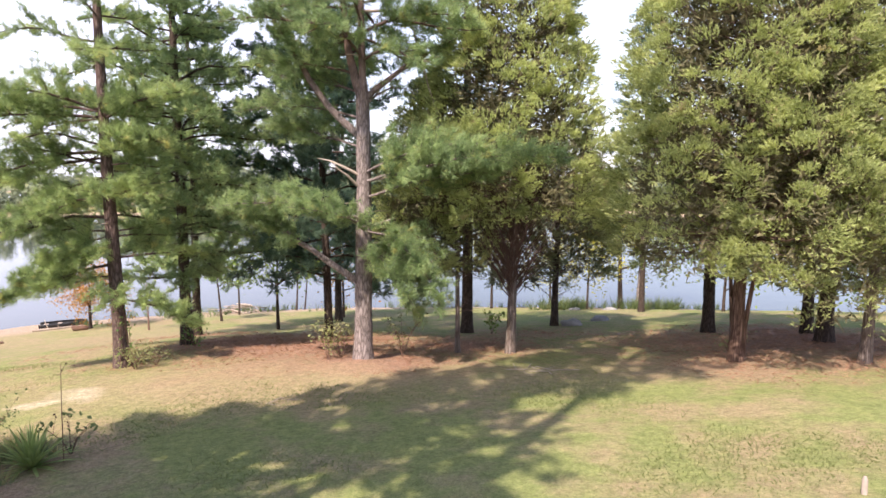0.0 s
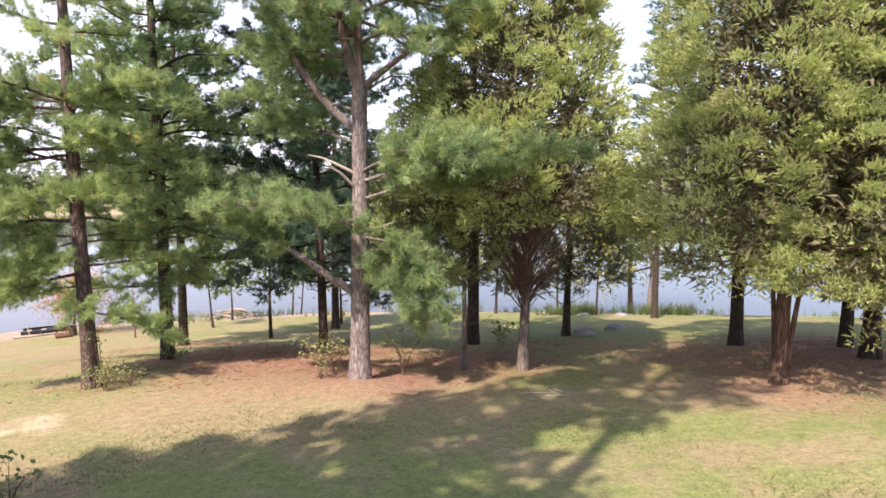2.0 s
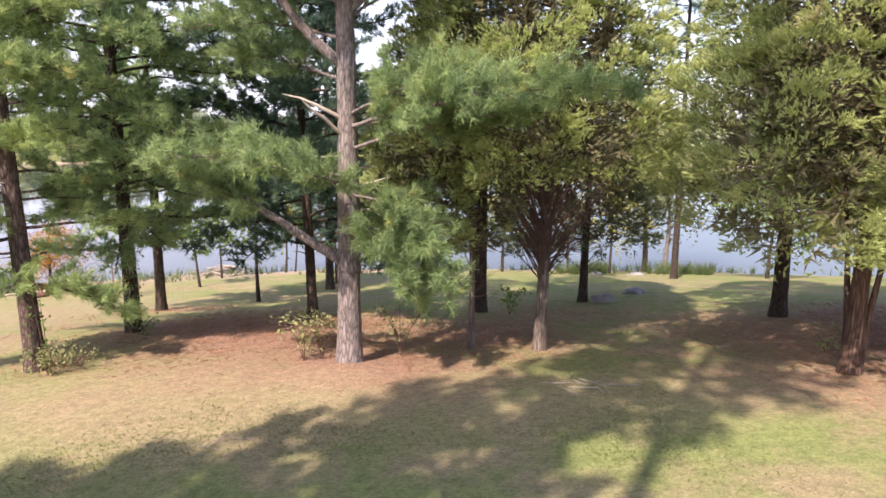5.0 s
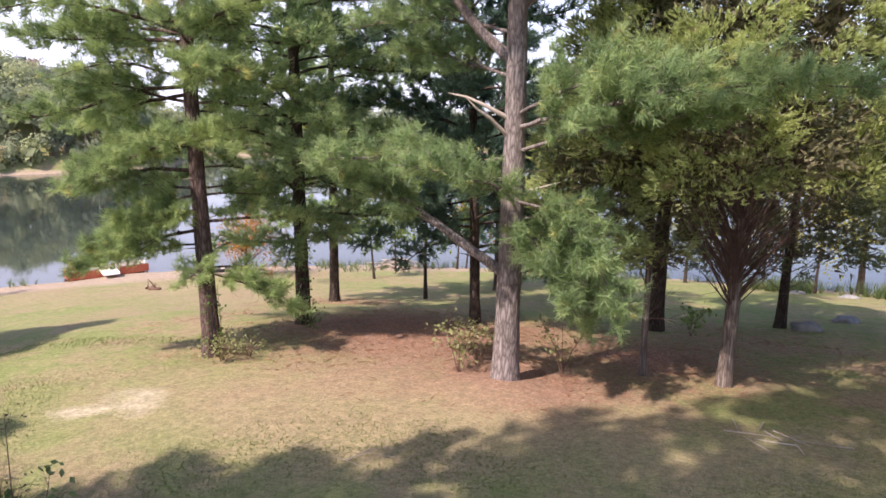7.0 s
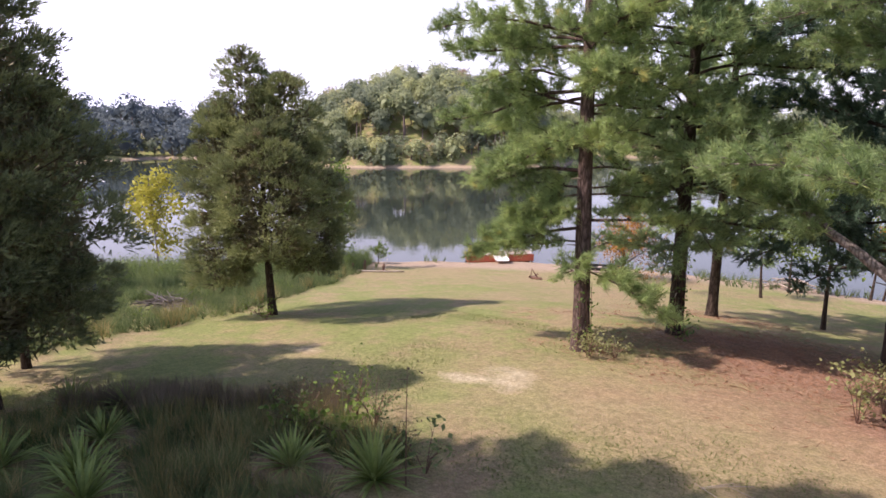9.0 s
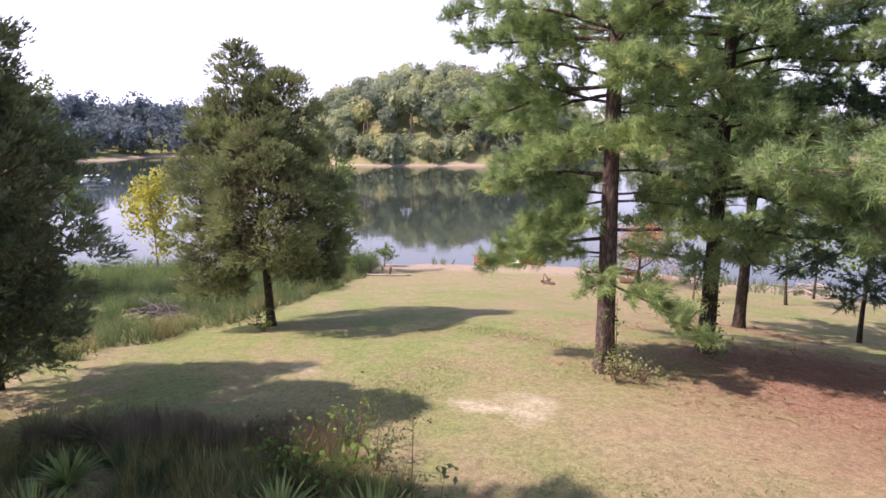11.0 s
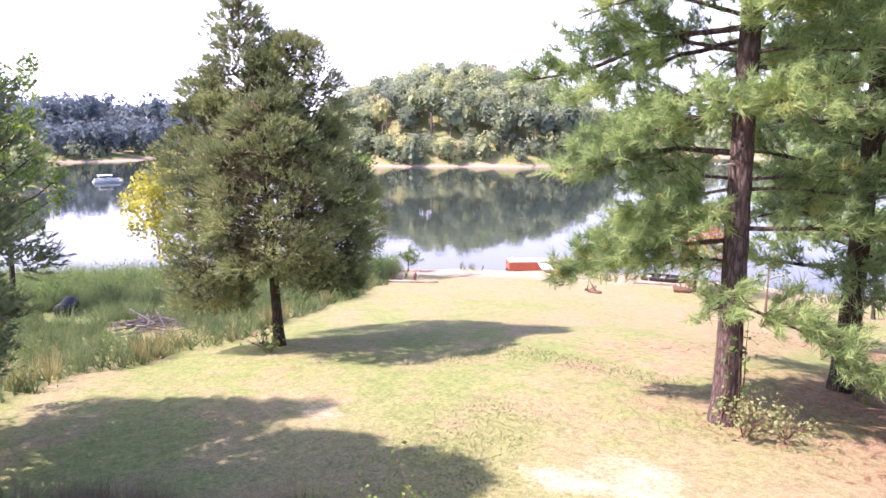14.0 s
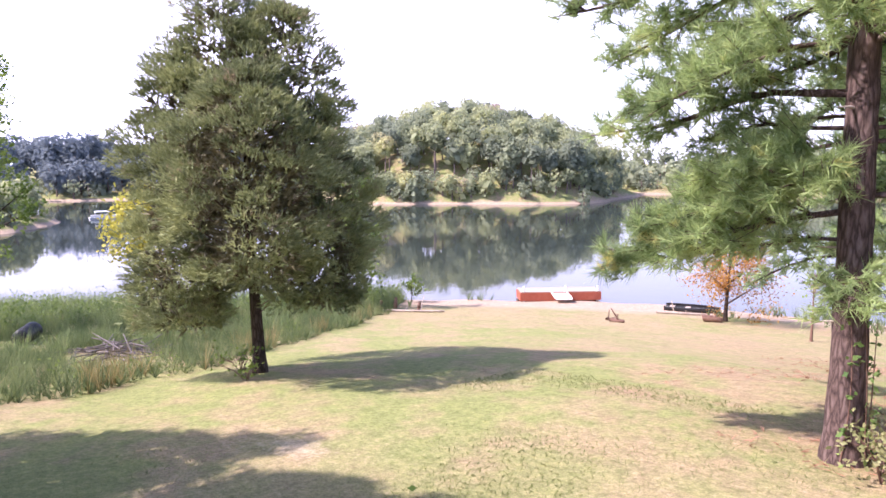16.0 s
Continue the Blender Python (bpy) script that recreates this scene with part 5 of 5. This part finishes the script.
def stick_heap(name, x, y, n, length, rad, heap, spread, seed, label, mat, category, squash=1.0):
    rng = np.random.RandomState(seed)
    pile = thing(name, x, y, label, category)
    for q in range(n):
        az = rng.uniform(0, 6.28)
        c = np.array([rng.normal(0, spread), rng.normal(0, spread * squash), 0])
        up = heap * math.exp(-(c[0] ** 2 + (c[1] / squash) ** 2) / (2 * spread ** 2)) * rng.uniform(0, 1)
        L = length * rng.uniform(0.4, 1.1)
        d = np.array([math.cos(az), math.sin(az), rng.uniform(-0.12, 0.2)]) * L / 2
        zz = gz(x + c[0], y + c[1]) - gz(x, y) + up + rad
        b = rng.normal(0, 0.05 * L, 3)
        w = Wood()
        r = rad * rng.uniform(0.4, 1.2)
        w.tube([c - d + [0, 0, zz], c + b * 0.6 + [0, 0, zz], c + d + b + [0, 0, zz]], [r, r * 0.85, r * 0.45], 6, rng, 0.1)
        part("stick", w.mesh("stick"), mat, pile)
    return pile


stick_heap("brush_pile", -23.0, 12.45, 70, 1.5, 0.021, 0.42, 0.55, 451, "heap of grey dead branches among the weeds", BRUSH, "brush pile")
stick_heap("driftwood_pile", -12.9, 39.2, 30, 1.9, 0.06, 0.6, 0.6, 452, "pile of pale driftwood near the waterline", TWIG_DEAD, "driftwood")
stick_heap("fallen_branch", 1.8, 14.7, 12, 0.9, 0.009, 0.03, 0.35, 453, "thin grey fallen twigs lying on the lawn", TWIG_DEAD, "branch", 0.35)
stick_heap("fallen_twig", -3.6, 12.6, 5, 0.5, 0.006, 0.01, 0.2, 454, "few small twigs on the shaded grass", TWIG_DEAD, "branch", 0.5)


def log(x, y, length, r, turn, seed, label, mat=None, name="log"):
    rng = np.random.RandomState(seed)
    a = radians(turn)
    pts = []
    for t in np.linspace(-0.5, 0.5, 9):
        px, py = t * length * math.cos(a), t * length * math.sin(a)
        pts.append((px, py, gz(x + px, y + py) - gz(x, y) + r * 0.7 + rng.normal(0, r * 0.1)))
    body = thing(name, x, y, label, "log")
    w = Wood()
    w.tube(pts, np.linspace(r, r * 0.65, 9), 10, rng, 0.12)
    part("log_body", w.mesh("log_body"), mat or TWIG_DEAD, body)
    for q in range(2):
        p = np.array(pts[3 + 2 * q])
        w = Wood()
        w.tube([p, p + rng.normal(0, 0.15, 3) + [0, 0, 0.22]], [r * 0.45, r * 0.2], 6, rng, 0.1)
        part("stub", w.mesh("stub"), mat or TWIG_DEAD, body)


log(-20.6, 28.9, 0.55, 0.09, 10, 461, "short weathered log on the dry grass", TWIG)
log(-21.2, 29.2, 0.25, 0.06, 80, 462, "small chunk of dark wood on dry grass", TWIG)
log(-20.9, 33.6, 1.9, 0.07, 40, 463, "grey log lying near the shore", TWIG_DEAD)
log(-18.9, 32.6, 0.7, 0.16, 30, 464, "dark stump-like log under the orange tree", TWIG)
log(-27.6, 24.6, 2.6, 0.06, 45, 465, "thin driftwood log along the bank edge", TWIG_DEAD)
for x, y, h in ((-28.6, 24.4, 0.55), (-28.0, 25.2, 0.35), (-29.1, 24.0, 0.4)):
    rng = np.random.RandomState(int(h * 100))
    post = thing("weathered_stump", x, y, "short weathered stump standing near the waterline", "stump", "stumps at the waterline")
    w = Wood()
    w.tube([(0, 0, -0.1), (0.02, 0, h * 0.5), (0.03, 0.02, h)], [0.11, 0.08, 0.06], 9, rng, 0.15)
    part("stump_body", w.mesh("stump_body"), TWIG, post)


def box(sx, sy, sz, bevel=0.01, name="box"):
    bm = bmesh.new()
    bmesh.ops.create_cube(bm, size=1)
    bmesh.ops.scale(bm, vec=(sx, sy, sz), verts=bm.verts)
    bmesh.ops.bevel(bm, geom=bm.edges[:], offset=bevel, segments=2, affect="EDGES")
    me = bpy.data.meshes.new(name)
    bm.to_mesh(me)
    bm.free()
    return me


def placed(ob, x, y, z, turn=0.0, tilt=0.0):
    ob.matrix_basis = pose(x, y, z, tilt, 0, turn)
    return ob


# corrugated black drain pipe lying in the weeds
pipe = thing("drain_pipe", -27.4, 11.0, "black corrugated drain pipe lying in the weeds", "pipe")
pipe.rotation_euler = (0, 0, radians(-25))
ring_t = np.linspace(-0.48, 0.48, 45)
w = Wood()
w.tube([(t, 0, 0.25) for t in ring_t], [0.23 + 0.015 * math.sin(t * 60) for t in ring_t], 20)
part("outer_shell", w.mesh("outer_shell"), BLACK_PLASTIC, pipe)
w = Wood()
w.tube([(t, 0, 0.25) for t in np.linspace(-0.49, -0.3, 4)], [0.255, 0.255, 0.235, 0.21], 20)
part("end_collar", w.mesh("end_collar"), BLACK_PLASTIC, pipe)

# floating dock with red sides and a white gangway
dock = thing("floating_dock", -27.25, 33.15, "floating dock with red sides and pale deck boards", "dock", z=WATER)
dock.rotation_euler = (0, 0, radians(55))
dock.scale = (1.13, 0.55, 1.0)
for i in range(22):
    placed(part("deck_board", box(0.145, 2.0, 0.035, 0.006), DECK, dock), -1.66 + i * 0.158, 0, 0.47)
for sy in (-1, 1):
    placed(part("side_panel", box(3.5, 0.05, 0.40, 0.012), RED_PAINT, dock), 0, sy * 0.99, 0.25)
    placed(part("end_panel", box(0.05, 1.92, 0.40, 0.012), RED_PAINT, dock), sy * 1.73, 0, 0.25)
for sx in (-1.6, 0.2, 1.6):
    w = Wood()
    w.tube([(sx, -0.92, 0.0), (sx, -0.92, 0.75)], [0.045, 0.045], 10)
    part("mooring_post", w.mesh("mooring_post"), WHITE_PAINT, dock)
gang = thing("gangway", -26.6, 32.6, "white painted gangway plank from shore to dock", "gangway", z=WATER + 0.30)
gang.rotation_euler = (radians(6), 0, radians(55))
gang.scale = (0.9, 0.8, 0.9)
placed(part("walk_plate", box(0.85, 1.7, 0.05, 0.01), WHITE_PAINT, gang), 0, 0, 0.08)
for sx in (-0.42, 0.42):
    placed(part("edge_rail", box(0.04, 1.7, 0.12, 0.01), WHITE_PAINT, gang), sx, 0, 0.12)


def hull(name, length, beam, depth, sheer=0.06):
    """An open boat hull with inner and outer skin."""
    V, F = [], []
    n, m = 15, 9
    for skin, inset in ((0, 0.0), (1, 0.03)):
        for i in range(n):
            t = i / (n - 1)
            wdt = beam / 2 * (1 - max(0.0, (t - 0.45) / 0.55) ** 2.2) * (0.85 + 0.15 * min(1, t * 4)) - inset
            wdt = max(wdt, 0.01)
            for j in range(m):
                a = -1 + 2 * j / (m - 1)
                z = depth * (abs(a) ** 2.6) + inset + sheer * t * t * abs(a)
                V.append((-length / 2 + t * (length - 2 * inset) + inset, math.copysign(abs(a) ** 0.7, a) * wdt, z if abs(a) < 1 else depth + sheer * t * t))
    for s in (0, n * m):
        for i in range(n - 1):
            for j in range(m - 1):
                a = s + i * m + j
                F.append((a, a + m, a + m + 1, a + 1) if s else (a, a + 1, a + m + 1, a + m))
    for i in range(n - 1):
        for j in (0, m - 1):
            a, b = i * m + j, n * m + i * m + j
            F.append((a, a + m, b + m, b))
    for j in range(m - 1):
        F.append((j, n * m + j, n * m + j + 1, j + 1))
    me = bpy.data.meshes.new(name)
    me.from_pydata(V, [], F)
    return smooth_shade(me)


skiff = thing("small_rowboat", -21.3, 35.2, "small dark rowboat drawn up at the waterline", "boat")
skiff.location.z = WATER + 0.02
skiff.rotation_euler = (0, 0, radians(25))
part("hull", hull("hull", 2.3, 0.95, 0.34), BLACK_PLASTIC, skiff)
placed(part("seat", box(0.22, 0.80, 0.03, 0.006), DECK, skiff), -0.2, 0, 0.24)
placed(part("seat", box(0.22, 0.74, 0.03, 0.006), DECK, skiff), -0.85, 0, 0.24)

# pontoon boat out on the lake
pont = thing("pontoon_boat", -94.2, 26.8, "white pontoon boat with a canopy moored on the lake", "boat", z=WATER)
pont.rotation_euler = (0, 0, radians(80))
pont.scale = (0.66, 0.66, 0.42)
for sy in (-0.85, 0.85):
    w = Wood()
    w.tube([(-2.6, sy, 0.12), (-2.45, sy, 0.12), (1.9, sy, 0.12), (2.4, sy, 0.2), (2.65, sy, 0.3)], [0.2, 0.3, 0.3, 0.2, 0.05], 12)
    part("pontoon", w.mesh("pontoon"), ALU, pont)
    placed(part("rail_panel", box(4.3, 0.05, 0.55, 0.02), WHITE_PAINT, pont), -0.1, sy * 1.2, 0.83)
placed(part("deck", box(4.9, 2.4, 0.1, 0.02), WHITE_PAINT, pont), 0, 0, 0.48)
placed(part("rear_panel", box(0.05, 2.3, 0.55, 0.02), WHITE_PAINT, pont), -2.25, 0, 0.83)
placed(part("helm_console", box(0.6, 0.7, 0.8, 0.05), WHITE_PAINT, pont), 0.2, 0.6, 0.93)
for sx in (-1.5, 0.6):
    for sy in (-1.1, 1.1):
        w = Wood()
        w.tube([(sx, sy, 0.5), (sx, sy, 2.05)], [0.03, 0.03], 8)
        part("canopy_post", w.mesh("canopy_post"), ALU, pont)
placed(part("canopy", box(2.5, 2.4, 0.12, 0.05), CANVAS, pont), -0.45, 0, 2.08)

stake = thing("garden_stake", 4.42, 6.95, "short pale wooden stake in the lawn", "stake")
w = Wood()
w.tube([(0, 0, -0.05), (0, 0, 0.16), (0, 0, 0.20)], [0.03, 0.03, 0.015], 12)
part("stake_body", w.mesh("stake_body"), DECK, stake)
